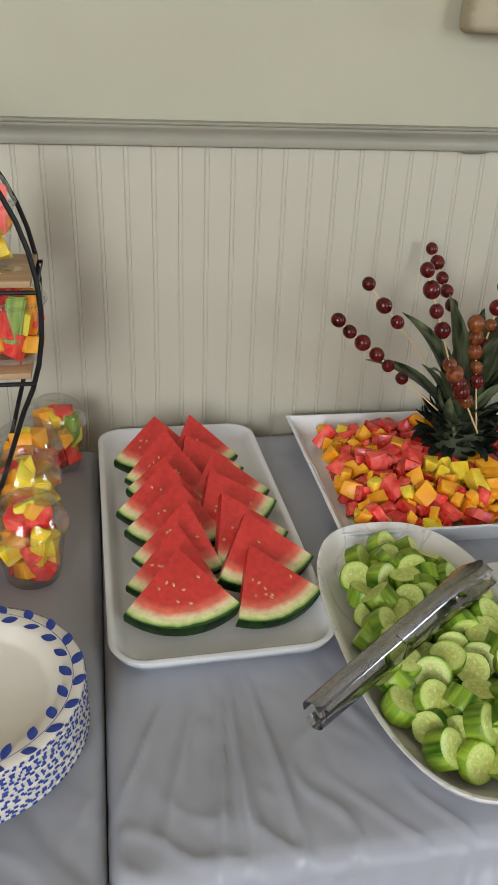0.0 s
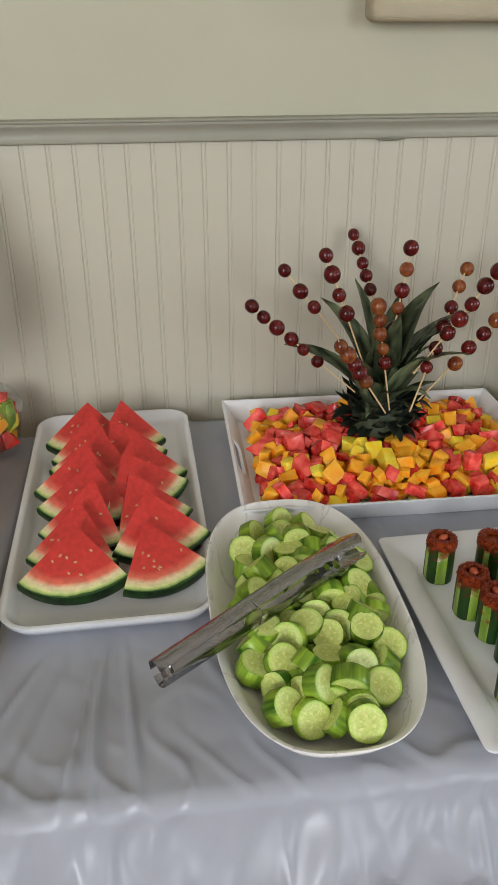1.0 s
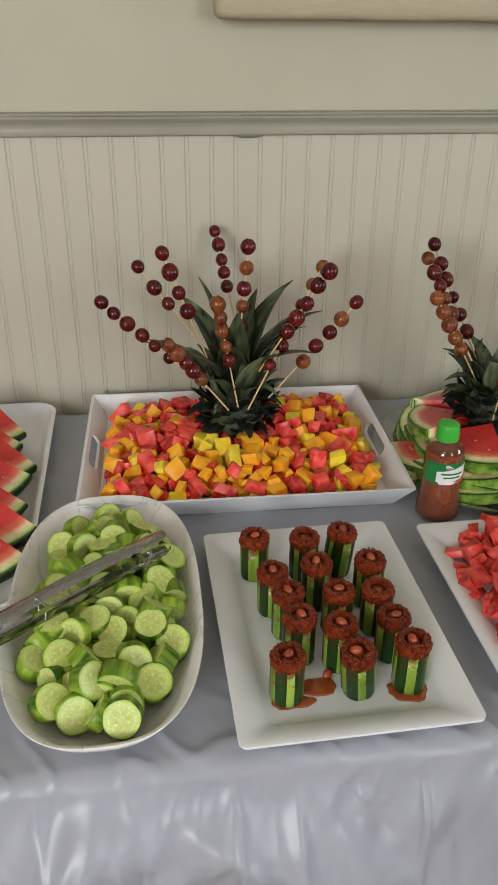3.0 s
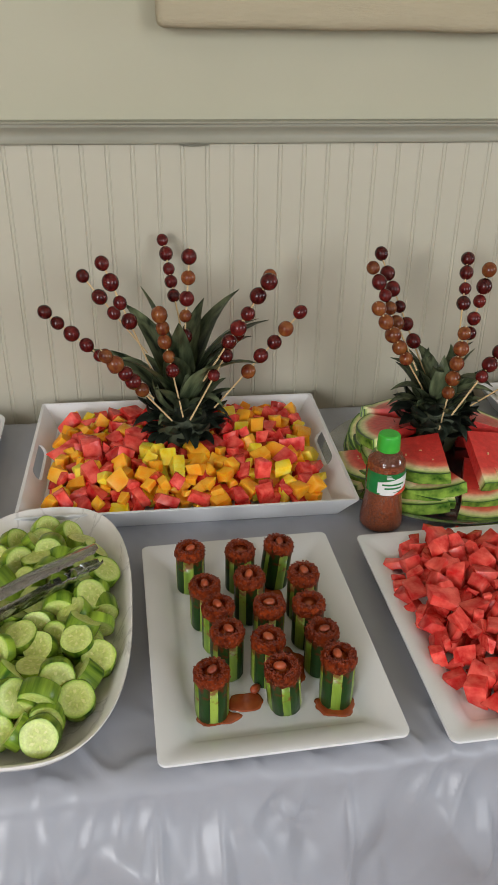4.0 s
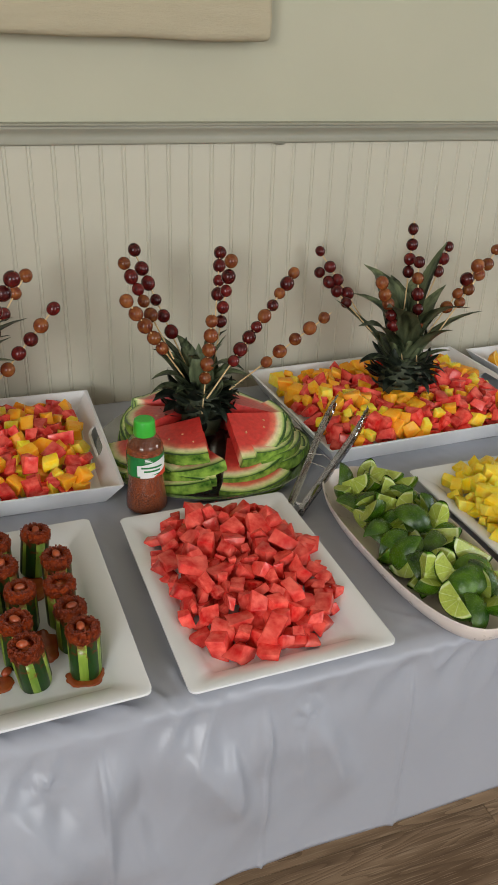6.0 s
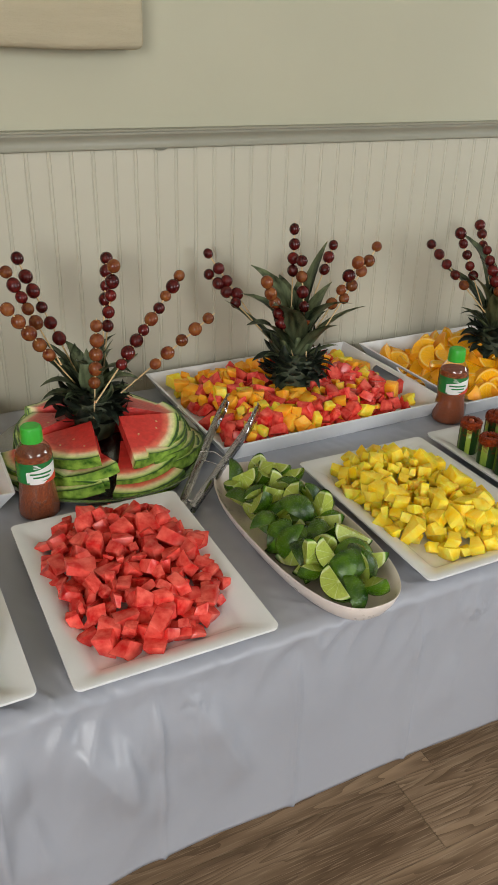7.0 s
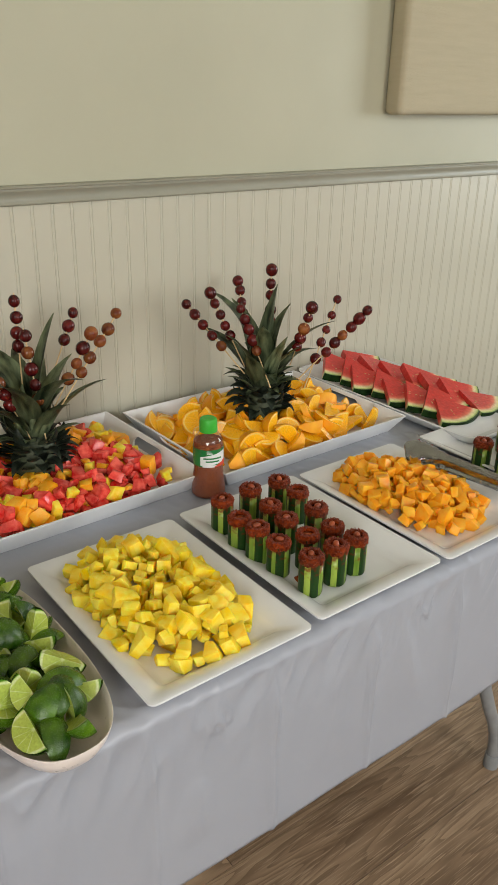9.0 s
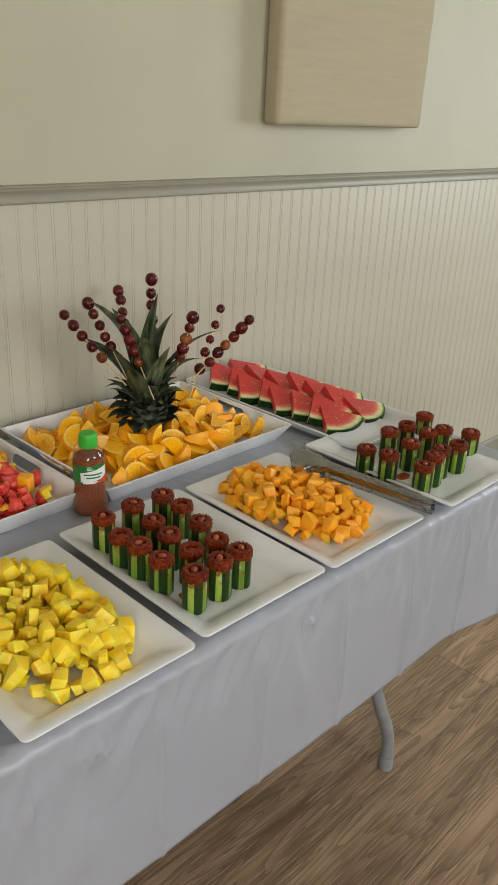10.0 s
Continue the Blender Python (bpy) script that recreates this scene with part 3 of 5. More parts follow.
def cloth(x0, x1, y_back, y_front, seed, hem, label, edges):
    """A plastic cloth over a table: nearly flat on top, rounded over the front edge, hanging in sharp folds with packing creases."""
    bm = bmesh.new()
    step = 0.0040
    nx = int((x1 - x0) / step)
    depth = y_back - y_front
    ns_top, ns_drop = int(depth / 0.0065), int((TOP - hem) / 0.0058)
    rows = []
    q = random.Random(int(seed))
    # folds fanning out from under the bowl, then slacker ones along the table
    folds = [(0.436, -0.02, 0.285, 0.80, 0.020, 0.030), (0.440, 0.0, 0.455, 0.95, 0.011, 0.026), (0.452, 0.0, 0.520, 0.75, 0.014, 0.020), (0.448, 0.02, 0.760, 0.62, 0.026, 0.034), (0.430, 0.0, 0.385, 0.55, 0.012, 0.018),
             (0.632, 0.0, 0.640, 0.60, 0.006, 0.012), (0.640, 0.04, 0.745, 0.55, 0.014, 0.018), (0.135, 0.0, 0.240, 0.50, 0.016, 0.020), (0.230, 0.02, 0.330, 0.42, 0.012, 0.014), (0.100, 0.0, 0.080, 0.8, 0.018, 0.022),
             (0.575, 0.02, 0.540, 0.30, 0.009, 0.010), (0.800, 0.02, 0.760, 0.80, 0.014, 0.014), (0.845, 0.0, 0.965, 0.70, 0.016, 0.016), (0.965, 0.02, 0.930, 0.60, 0.012, 0.010), (1.020, 0.05, 1.090, 0.6, 0.014, 0.009)]
    folds += [(a, s, a + q.uniform(-0.07, 0.07), s + q.uniform(0.2, 0.5), q.uniform(0.005, 0.012), q.uniform(0.004, 0.011)) for a, s in ((x0 + 1.05 * (k + q.random()) / 20, q.uniform(0.0, 0.45)) for k in range(20))]
    folds += [(a, s, a + q.uniform(-0.05, 0.05), s + q.uniform(0.25, 0.6), q.uniform(0.006, 0.014), q.uniform(0.002, 0.006)) for a, s in ((x0 + 1.0 + 1.6 * (k + q.random()) / 16, q.uniform(0.0, 0.5)) for k in range(16))]
    for i in range(nx + 1):
        x = x0 + (x1 - x0) * i / nx
        col = []
        rel = (x - 0.775) / 0.2035
        crease = math.exp(-abs(((rel + 0.5) % 1.0 - 0.5) * 0.2035 / 0.0042))
        big = noise.noise(Vector((x * 3.1, seed, 0.3)))
        calm = 0.16 + 0.84 * hump(1 - (x - 0.75) / 0.5)
        near = min(1.0, max(0.0, 1 - min(x - x0, x1 - x) / 0.02)) if edges else 0.0
        beside = hump((x - 1.05) / 0.15)
        for j in range(ns_top + ns_drop + 1):
            if j <= ns_top:
                y = y_back - depth * j / ns_top
                near_front = hump(1 - (y - y_front) / 0.13)
                open_spot = hump(1 - abs(x - 0.19) / 0.22) * hump(1 - abs(y - 0.50) / 0.17)
                z = TOP + 0.0012 * noise.noise(Vector((x * 9, y * 9, seed))) - 0.0008
                fan = 0.20 - abs(noise.noise(Vector((math.atan2(x - 0.2, 0.80 - y) * 8.0, 2.0 + y * 0.8, seed))))
                z += open_spot * (0.050 * max(0.0, fan) + 0.016 * max(0.0, 0.2 - abs(noise.noise(Vector((x * 11, y * 9, seed))))))
                z += (0.45 + 0.55 * calm) * near_front * 0.016 * max(0.0, 0.30 - 1.8 * abs(noise.noise(Vector((x * 19 + y * 14, y * 10 - x * 4, seed + 2)))))
                z += 0.0022 * abs(noise.noise(Vector((x * 30 + y * 9, y * 17, seed + 4))))
                z += beside * 0.0022 * max(0.0, 0.34 - 2 * abs(noise.noise(Vector((x * 2.6, y * 34, seed + 5)))))
                spot = hump(1 - abs(x - 2.34) / 0.06) * hump(1 - abs(y - 0.79) / 0.06)
                z += 0.016 * spot * abs(noise.noise(Vector((x * 38, y * 26, seed))))
                over = max(0.0, y_front + 0.012 - y)
                z -= over ** 2 / 0.024
                z -= 0.016 * near ** 3
                yy = y - 0.002 * near_front * noise.noise(Vector((x * 16, y * 6, seed)))
            else:
                s = (j - ns_top) / ns_drop
                local_hem = hem + 0.003 * noise.noise(Vector((x * 1.7, seed, 5))) - (0.05 * hump(1 - (x1 - x) / 0.35) if edges else 0)
                z = TOP - 0.006 - (TOP - 0.006 - local_hem) * s
                amp = hump(s * 3.5)
                fold = ridges(x, s, folds)
                roll = noise.noise(Vector((x * 4.2 + s, s * 0.8, seed + 3)))
                warp = noise.noise(Vector((x * 2.3, s * 1.1, seed + 7)))
                crumple = 0.55 * zigzag(5.2 * x + 1.2 * s + 1.2 * warp) + 0.45 * zigzag(3.3 * x - 1.6 * s - 1.4 * warp + 0.3)
                pucker = (1 - s) ** 5 * hump(s * 9) * (0.4 - 2.2 * abs(noise.noise(Vector((x * 24 + 3 * s, s * 3, seed)))))
                yy = y_front - 0.006 - amp * (fold + calm * (0.010 * (0.4 + roll) + 0.013 * crumple * (1 - 0.5 * s) + 0.050 * s ** 1.5 * hump(1 - (x - 0.08) / 0.34))) - 0.013 * pucker - 0.010 * s * (0.6 + big)
                yy -= 0.0145 * crease * hump(s * 4) * (1 - 0.55 * s) * (0.75 + 0.6 * noise.noise(Vector((x * 2, s * 3, 9))))
                for kx, kz in ((0.71, 0.684), (1.03, 0.688), (1.49, 0.680), (1.90, 0.682)):
                    far = math.hypot(x - kx, z - kz) / 0.022
                    if far < 2.5:
                        yy -= 0.024 * math.exp(-far * far) * max(0.0, 0.30 - abs(noise.noise(Vector((x * 75, z * 55, seed)))))
                yy += 0.020 * near ** 2
            col.append((x, yy, z))
        rows.append(col)
    # the ends hang down between the tables
    for at, k in ((0, 0), (len(rows) + 1, -1)):
        rows.insert(at, [(px, py, pz - (0.25 if j <= ns_top else 0.0)) for j, (px, py, pz) in enumerate(rows[k])])
    loft(bm, rows)
    ob = put("tablecloth", mesh_of("tablecloth", bm, M_CLOTH))
    mod = ob.modifiers.new("thickness", "SOLIDIFY")
    mod.thickness, mod.offset = 0.0012, -1
    return tagged(ob, label, "tablecloth", "cloths on the tables")


cloth(0.050, 2.684, 1.242, 0.402, 1.0, 0.413, "white plastic tablecloth hanging over the table with creases", True)
cloth(-1.62, 0.0485, 1.215, 0.385, 6.0, 0.40, "grey-white plastic tablecloth over the neighbouring table", True)


# ---- dishes ----
def rect_plate(x, y, turn, label):
    """A rectangular ceramic plate with a broad raised rim."""
    p = thing("serving_plate", pose(x, y, TOP, 0, 0, turn), label, "serving plate", "white rectangular plates")
    hx, hy = 0.134, 0.189
    bm = bmesh.new()
    steps = [(-0.050, 0.0), (-0.046, 0.0), (-0.030, 0.006), (-0.004, 0.0205), (0.0, 0.0225), (0.0, 0.0255), (-0.003, 0.0265), (-0.031, 0.0155), (-0.036, 0.0125), (-0.041, 0.0085), (-0.050, 0.0075), (-0.09, 0.0072)]
    dish(bm, [rounded(hx + d, hy + d, max(0.006, 0.010 + d * 0.05)) for d, z in steps], [z for d, z in steps])
    part("plate_body", bm, M_CERAMIC, p, angle=60)
    return p


PLATES = [(0.703, 0.589, 1.2), (1.012, 0.577, 0.4), (1.517, 0.578, 0.4), (1.804, 0.586, 0.3), (2.083, 0.583, 0.4), (2.425, 0.575, 0.5)]
for (px, py, turn), what in zip(PLATES, ("chili-rimmed cucumber cups", "watermelon chunks", "pineapple chunks", "chili-rimmed cucumber cups", "cantaloupe chunks", "chili-rimmed cucumber cups")):
    rect_plate(px, py, turn, "white glazed rectangular plate with wide rim under " + what)


def slot_panel(bm, top_a, top_b, bot_a, bot_b, slot_w, slot_h, thick, out):
    """One end wall of a tray, with a rounded hand slot cut through it."""
    ta, tb, ba, bb = (Vector(v) for v in (top_a, top_b, bot_a, bot_b))
    centre = (ta + tb + ba + bb) / 4 + 0.10 * ((ta + tb) - (ba + bb)) / 2
    ax, up = (tb - ta).normalized(), ((ta + tb) - (ba + bb)).normalized()
    ring = []
    n = 6
    for s, a0 in ((1, -90), (-1, 90)):
        for i in range(n + 1):
            a = radians(a0 + 180 * i / n)
            ring.append(centre + ax * (s * (slot_w / 2 - slot_h / 2)) + slot_h / 2 * (ax * math.cos(a) + up * math.sin(a)))
    outer = [ta, tb, bb, ba]
    layers = []
    for shift in (Vector((0, 0, 0)), Vector(out) * thick):
        o = [bm.verts.new(v + shift) for v in outer]
        r = [bm.verts.new(v + shift) for v in ring]
        edges = [bm.edges.new((q[i], q[(i + 1) % len(q)])) for q in (o, r) for i in range(len(q))]
        bmesh.ops.triangle_fill(bm, use_beauty=True, use_dissolve=False, edges=edges)
        layers.append((o, r))
    for q0, q1 in zip(*layers):
        for i in range(len(q0)):
            k = (i + 1) % len(q0)
            bm.faces.new((q0[i], q0[k], q1[k], q1[i]))


def handled_tray(x, y, turn, label):
    """A deep rectangular tray with flaring sides and a hand slot in each end."""
    t = thing("handled_tray", pose(x, y, TOP, 0, 0, turn), label, "serving tray", "white handled trays")
    hx, hy, h, fl, th = 0.260, 0.197, 0.042, 0.027, 0.005
    ix, iy = hx - fl, hy - fl
    bm = bmesh.new()
    box(bm, -ix, ix, -iy, iy, 0.0, 0.006)
    part("tray_floor", bm, M_MELAMINE, t, smooth=False)
    for s in (-1, 1):
        bm = bmesh.new()
        a = [(-ix - fl * k, s * (iy + fl * k), h * k) for k in (0, 1)]
        b = [(ix + fl * k, s * (iy + fl * k), h * k) for k in (0, 1)]
        vs = []
        for shift in (0, -s * th):
            vs += [bm.verts.new((p[0], p[1] + shift, p[2])) for p in (a[0], b[0], b[1], a[1])]
        bmesh.ops.convex_hull(bm, input=vs)
        bmesh.ops.bevel(bm, geom=[e for e in bm.edges if min(v.co.z for v in e.verts) > h * 0.9], offset=0.0015, segments=2, affect="EDGES")
        part("long_side", bm, M_MELAMINE, t, angle=35)
        bm = bmesh.new()
        g = th * 0.7
        slot_panel(bm, (s * hx, -hy + g, h), (s * hx, hy - g, h), (s * ix, -iy + g, 0.001), (s * ix, iy - g, 0.001), 0.105, 0.023, th, (-s, 0, 0))
        part("handle_side", bm, M_MELAMINE, t, "end wall with a hand slot", smooth=False)
    return t


TRAYS = [(0.6446, 1.036, -1.1), (1.522, 1.043, 1.6), (2.066, 1.027, 1.0)]
for (tx, ty, turn), what in zip(TRAYS, ("mixed fruit chunks", "mixed melon and pineapple chunks", "orange wedges")):
    handled_tray(tx, ty, turn, "white tray with slotted ends full of " + what)


def rounded_platter(x, y, turn, label):
    p = thing("rounded_platter", pose(x, y, TOP, 0, 0, turn), label, "serving platter", "white rounded platters")
    bm = bmesh.new()
    steps = [(-0.055, 0.0), (-0.030, 0.0), (-0.010, 0.010), (-0.001, 0.023), (0.0, 0.027), (-0.004, 0.0285), (-0.010, 0.025), (-0.017, 0.014), (-0.026, 0.009), (-0.05, 0.0075)]
    dish(bm, [rounded(0.137 + d, 0.302 + d, max(0.02, 0.045 + d), 8) for d, z in steps], [z for d, z in steps])
    part("platter_body", bm, M_CERAMIC, p, angle=70)
    return p


def oval_dish(name, x, y, hx, hy, h, power, material, label, turn=0, full=0.0):
    p = thing(name, pose(x, y, TOP, 0, 0, turn), label, "serving bowl")
    bm = bmesh.new()
    steps = [(0.40, 0.0), (0.52, 0.0), (0.70, 0.14), (0.89, 0.55), (1.0, 0.97), (0.995, 1.0), (0.965, 0.99), (0.85, 0.58), (0.66, 0.24), (0.50, 0.15), (0.2, 0.14)]
    outl = []
    for k, z in steps:
        d = min(hx, hy) * (1 - k) * (1 - full)
        outl.append(rounded(hx - d, hy - d, 0, 20, power))
    dish(bm, outl, [z * h for k, z in steps])
    part("bowl_body", bm, material, p, angle=70)
    return p


rounded_platter(0.189, 0.944, 0.8, "white rounded rectangular platter under two rows of watermelon")
rounded_platter(2.500, 0.975, 1.5, "white rounded platter under overlapping watermelon wedges near the wall")
oval_dish("oval_bowl", 0.433, 0.631, 0.119, 0.233, 0.046, 2.7, M_MARBLE, "white marbled oval bowl full of cucumber slices")
oval_dish("oval_bowl", 1.276, 0.577, 0.083, 0.216, 0.036, 2.6, M_BLUSH, "blush-white oval dish full of lime wedges", 2, 0.45)

platter = thing("round_platter", pose(1.085, 0.988, TOP), "shiny silver round platter stacked with watermelon wedges", "round platter")
bm = bmesh.new()
lathe(bm, [(0.0, 0.0), (0.15, 0.0), (0.185, 0.006), (0.200, 0.012), (0.203, 0.0135), (0.203, 0.0155), (0.199, 0.0155), (0.183, 0.0095), (0.15, 0.0045), (0.0, 0.004)], 56)
part("platter_body", bm, M_PLATTER, platter, angle=50)


# ---- watermelon wedges ----
SLICE_R = 0.111


def wedge_meshes(angle, thick, radius, rind):
    """Flesh and rind of a sector of a round watermelon slice; its tip lies at the origin and it opens towards -y."""
    half = radians(angle) / 2
    n = 12
    ring = [(radius * math.sin(-half + 2 * half * i / n), -radius * math.cos(-half + 2 * half * i / n)) for i in range(n + 1)]
    bm = bmesh.new()
    inner = [(0.0, -0.001)] + [(x * 0.985, y * 0.985) for x, y in ring]
    loft(bm, [[(x, y, z) for x, y in inner] for z in (0, thick)], close=True, cap_first=True, cap_last=True)
    flesh = mesh_of("flesh", bm, M_SLICE, smooth=False)
    bm = bmesh.new()
    prof = [(0.9855, 0.0002), (0.994, 0.0004), (1.0, thick * 0.2), (1.003, thick * 0.5), (1.0, thick * 0.8), (0.994, thick - 0.0004), (0.9855, thick - 0.0002)]
    loft(bm, [[(x * k, y * k, z) for k, z in prof] for x, y in ring], cap_first=True, cap_last=True)
    for f in bm.faces:
        f.smooth = True
    return flesh, mesh_of("rind", bm, rind, smooth=True, angle=50)


bm = bmesh.new()
bmesh.ops.create_uvsphere(bm, u_segments=8, v_segments=5, radius=1, matrix=Matrix.Diagonal((0.0018, 0.0030, 0.0010, 1)))
SEED_MESH = mesh_of("seed", bm, M_SEED)
WEDGES = [wedge_meshes(a, th, SLICE_R, r) for a, th, r in ((74, 0.019, M_RIND), (68, 0.017, M_RIND), (80, 0.020, M_RIND), (78, 0.018, M_RIND_LIGHT), (88, 0.02, M_RIND_LIGHT))]


def wedge(m, kind, group, label, seeds=5):
    flesh, rind = WEDGES[kind]
    w = thing("watermelon_wedge", m, label, "watermelon wedge", group)
    put("flesh", flesh, None, w)
    put("rind", rind, None, w, "dark green rind")
    top = max(v.co.z for v in flesh.vertices)
    for k in range(seeds):
        a, r = rng.uniform(-0.5, 0.5), SLICE_R * rng.uniform(0.42, 0.72)
        put("seed", SEED_MESH, pose(r * math.sin(a), -r * math.cos(a), top, rng.uniform(-20, 20), 0, rng.uniform(0, 180)), w)
    return w


def two_rows(cx, cy, turn, lie, group, label, seed, apart=0.0):
    q = random.Random(seed)
    base = pose(cx, cy, TOP, 0, 0, turn)
    for row, count, x_front, x_back, gap in ((-1, 8, -0.046, -0.036, 0.0555), (1, 7, 0.080, 0.040, 0.0640)):
        for i in range(count):
            f = i / (count - 1)
            y = -0.243 + i * gap + (0.004 if row == 1 else 0.0)
            yaw = (row * 20 if row == 1 else -9) * (1 if i else (0.9 if row == 1 else 0.1)) + q.uniform(-9, 9) * (1 if i else 0.3)
            tilt = lie + q.uniform(-4, 4) if i else lie - 7
            x = x_front + (x_back - x_front) * f + q.uniform(-0.008, 0.008) * (1 if i else 0) + row * apart * f
            # the rind rests on the platter in front, the tip leans on the wedge behind
            m = base @ pose(x, y, 0.010 + 0.0012 * (i % 2), 0, 0, yaw) @ pose(0, 0, 0, tilt, q.uniform(-4, 4), 0) @ pose(0, SLICE_R, 0)
            wedge(m, q.randrange(3), group, label, q.randint(4, 9))


two_rows(0.189, 0.944, 0.8, 32, "watermelon wedges in two rows", "red watermelon wedge with pale seeds leaning on the next wedge", 3)
two_rows(2.490, 0.998, 1.5, 21, "watermelon wedges on the far platter", "red watermelon wedge with dark rind leaning in its row", 4, 0.016)

rng = random.Random(23)
# wedges piled round the pineapple crown on the silver platter
for layer, (count, radius, z, tip) in enumerate(((9, 0.186, 0.010, 5), (9, 0.176, 0.031, 8), (7, 0.164, 0.052, 10), (5, 0.156, 0.073, 12))):
    for k in range(count):
        a = (30 + 16 * (layer - 2) + (300 - 32 * (layer - 2)) * k / (count - 1) if layer > 1 else 360 * k / count + layer * 17) + rng.uniform(-7, 7)
        m = pose(1.085, 0.988, TOP + z + rng.uniform(-0.002, 0.003), 0, 0, a) @ pose(rng.uniform(-0.02, 0.02), -radius + SLICE_R * 0.98 + rng.uniform(-0.008, 0.02), 0.0, tip + rng.uniform(-6, 9), rng.uniform(-12, 12), rng.uniform(-40, 40) * (0.5 if layer > 1 else 1.0))
        wedge(m, 3 + (k + layer) % 2, "watermelon wedges round the crown", "watermelon wedge with striped rind piled on the silver platter", rng.randint(0, 3))


# ---- heaps of cut fruit ----
def heap(n, bounds, inside, ground, target, sizes, seed, pack=0.88):
    """Places for pieces packed side by side in layers that fill the outline of the heap from below."""
    r = random.Random(seed)
    x0, x1, y0, y1 = bounds
    mean = (sizes[0] + sizes[1]) / 2
    out = []
    level = 0
    while level < 9 and len(out) < n:
        placed = []
        for _ in range(2600):
            x, y = r.uniform(x0, x1), r.uniform(y0, y1)
            z = ground(x, y) + mean * (0.44 + 0.62 * level)
            if not inside(x / (1 + 0.045 * level), y / (1 + 0.045 * level)) or target(x, y) < z + 0.10 * mean:
                continue
            if any((x - a) ** 2 + (y - b) ** 2 < (pack * mean) ** 2 for a, b in placed):
                continue
            placed.append((x, y))
            s = r.uniform(*sizes)
            out.append((x, y, z + r.uniform(-0.13, 0.13) * mean, s, target(x, y) > z + 1.15 * mean))
        if not placed:
            break
        level += 1
    return out


def chunk_meshes(name, material, shape, count, seed, wobble=0.16):
    """Rough cut blocks about one unit across."""
    r = random.Random(seed)
    out = []
    for _ in range(count):
        bm = bmesh.new()
        bmesh.ops.create_cube(bm, size=1.0)
        sx, sy, sz = (r.uniform(*q) for q in shape)
        for v in bm.verts:
            v.co = Vector((v.co.x * sx, v.co.y * sy, v.co.z * sz)) + Vector([r.uniform(-wobble, wobble) for _ in range(3)]) * 0.6
        bmesh.ops.bevel(bm, geom=bm.edges[:], offset=0.085, segments=2, affect="EDGES", profile=0.55)
        for v in bm.verts:
            v.co *= 1 + 0.09 * noise.noise(v.co * 3 + Vector((seed, 0, 0)))
        me = mesh_of(name, bm, material, smooth=True, angle=35)
        out.append(me)
    return out


MELON_CHUNKS = chunk_meshes("watermelon_chunk", M_MELON, ((0.70, 1.35), (0.65, 1.15), (0.45, 0.90)), 14, 11, 0.34)
PINE_CHUNKS = chunk_meshes("pineapple_chunk", M_PINE, ((0.75, 1.50), (0.6, 0.95), (0.45, 0.90)), 14, 12, 0.30)
CANTA_CHUNKS = chunk_meshes("cantaloupe_chunk", M_CANTA, ((0.8, 1.30), (0.65, 1.05), (0.5, 0.95)), 12, 13, 0.28)
KINDS = {
    "watermelon": (MELON_CHUNKS, "watermelon_chunk", "juicy red watermelon chunk"),
    "pineapple": (PINE_CHUNKS, "pineapple_chunk", "yellow pineapple chunk with fibrous cut faces"),
    "cantaloupe": (CANTA_CHUNKS, "cantaloupe_chunk", "orange cantaloupe chunk with smooth cut faces"),
}


DROPPED = {kind: [] for kind in KINDS}


def drop_chunk(kind, x, y, z, s, where, r, deep):
    meshes, name, label = KINDS[kind]
    flat = r.random() < 0.4
    m = pose(x, y, z, r.uniform(-22, 22) if flat else r.uniform(0, 360), r.uniform(-22, 22) if flat else r.uniform(0, 360), r.uniform(0, 360)) @ Matrix.Scale(s * 0.95, 4)
    DROPPED[kind].append((deep, y, m, r.choice(meshes), where))


def settle_chunks():
    """The open chunks nearest to the aisle become things; the buried and further ones of a kind are joined."""
    for kind, rows in DROPPED.items():
        meshes, name, label = KINDS[kind]
        rows.sort(key=lambda q: (q[0], q[1]))
        for deep, y, m, me, where in rows[:300]:
            tagged(put(name, me, m), label + " " + where, kind + " chunk", kind + " chunks " + where)
        verts, faces = [], []
        for deep, y, m, me, where in rows[300:]:
            k = len(verts)
            verts += [m @ v.co for v in me.vertices]
            faces += [[k + i for i in p.vertices] for p in me.polygons]
        if verts:
            me = bpy.data.meshes.new(name)
            me.from_pydata(verts, [], faces)
            me.materials.append(joined(meshes[0].materials[0]))
            me.polygons.foreach_set("use_smooth", [True] * len(me.polygons))
            me.set_sharp_from_angle(angle=radians(35))
            tagged(put(name, me), label + " in the depth of the heaps", kind + " chunk", kind="stuff")


def plate_heap(cx, cy, kind, n, sizes, peak, seed, rx=0.105, ry=0.160, shift=(0, 0)):
    r = random.Random(seed)
    cx, cy = cx + shift[0], cy + shift[1]
    inside = lambda x, y: abs(x / rx) ** 2.6 + abs(y / ry) ** 2.6 < 1
    ground = lambda x, y: TOP + 0.008
    target = lambda x, y: TOP + 0.022 + peak * max(0, 1 - (abs(x / rx) ** 2.2 + abs(y / ry) ** 2.2)) ** 0.6
    for x, y, z, s, deep in heap(n, (-rx, rx, -ry, ry), inside, ground, target, sizes, seed, 0.93):
        drop_chunk(kind, cx + x, cy + y, z, s, "heaped on the white plate", r, deep)


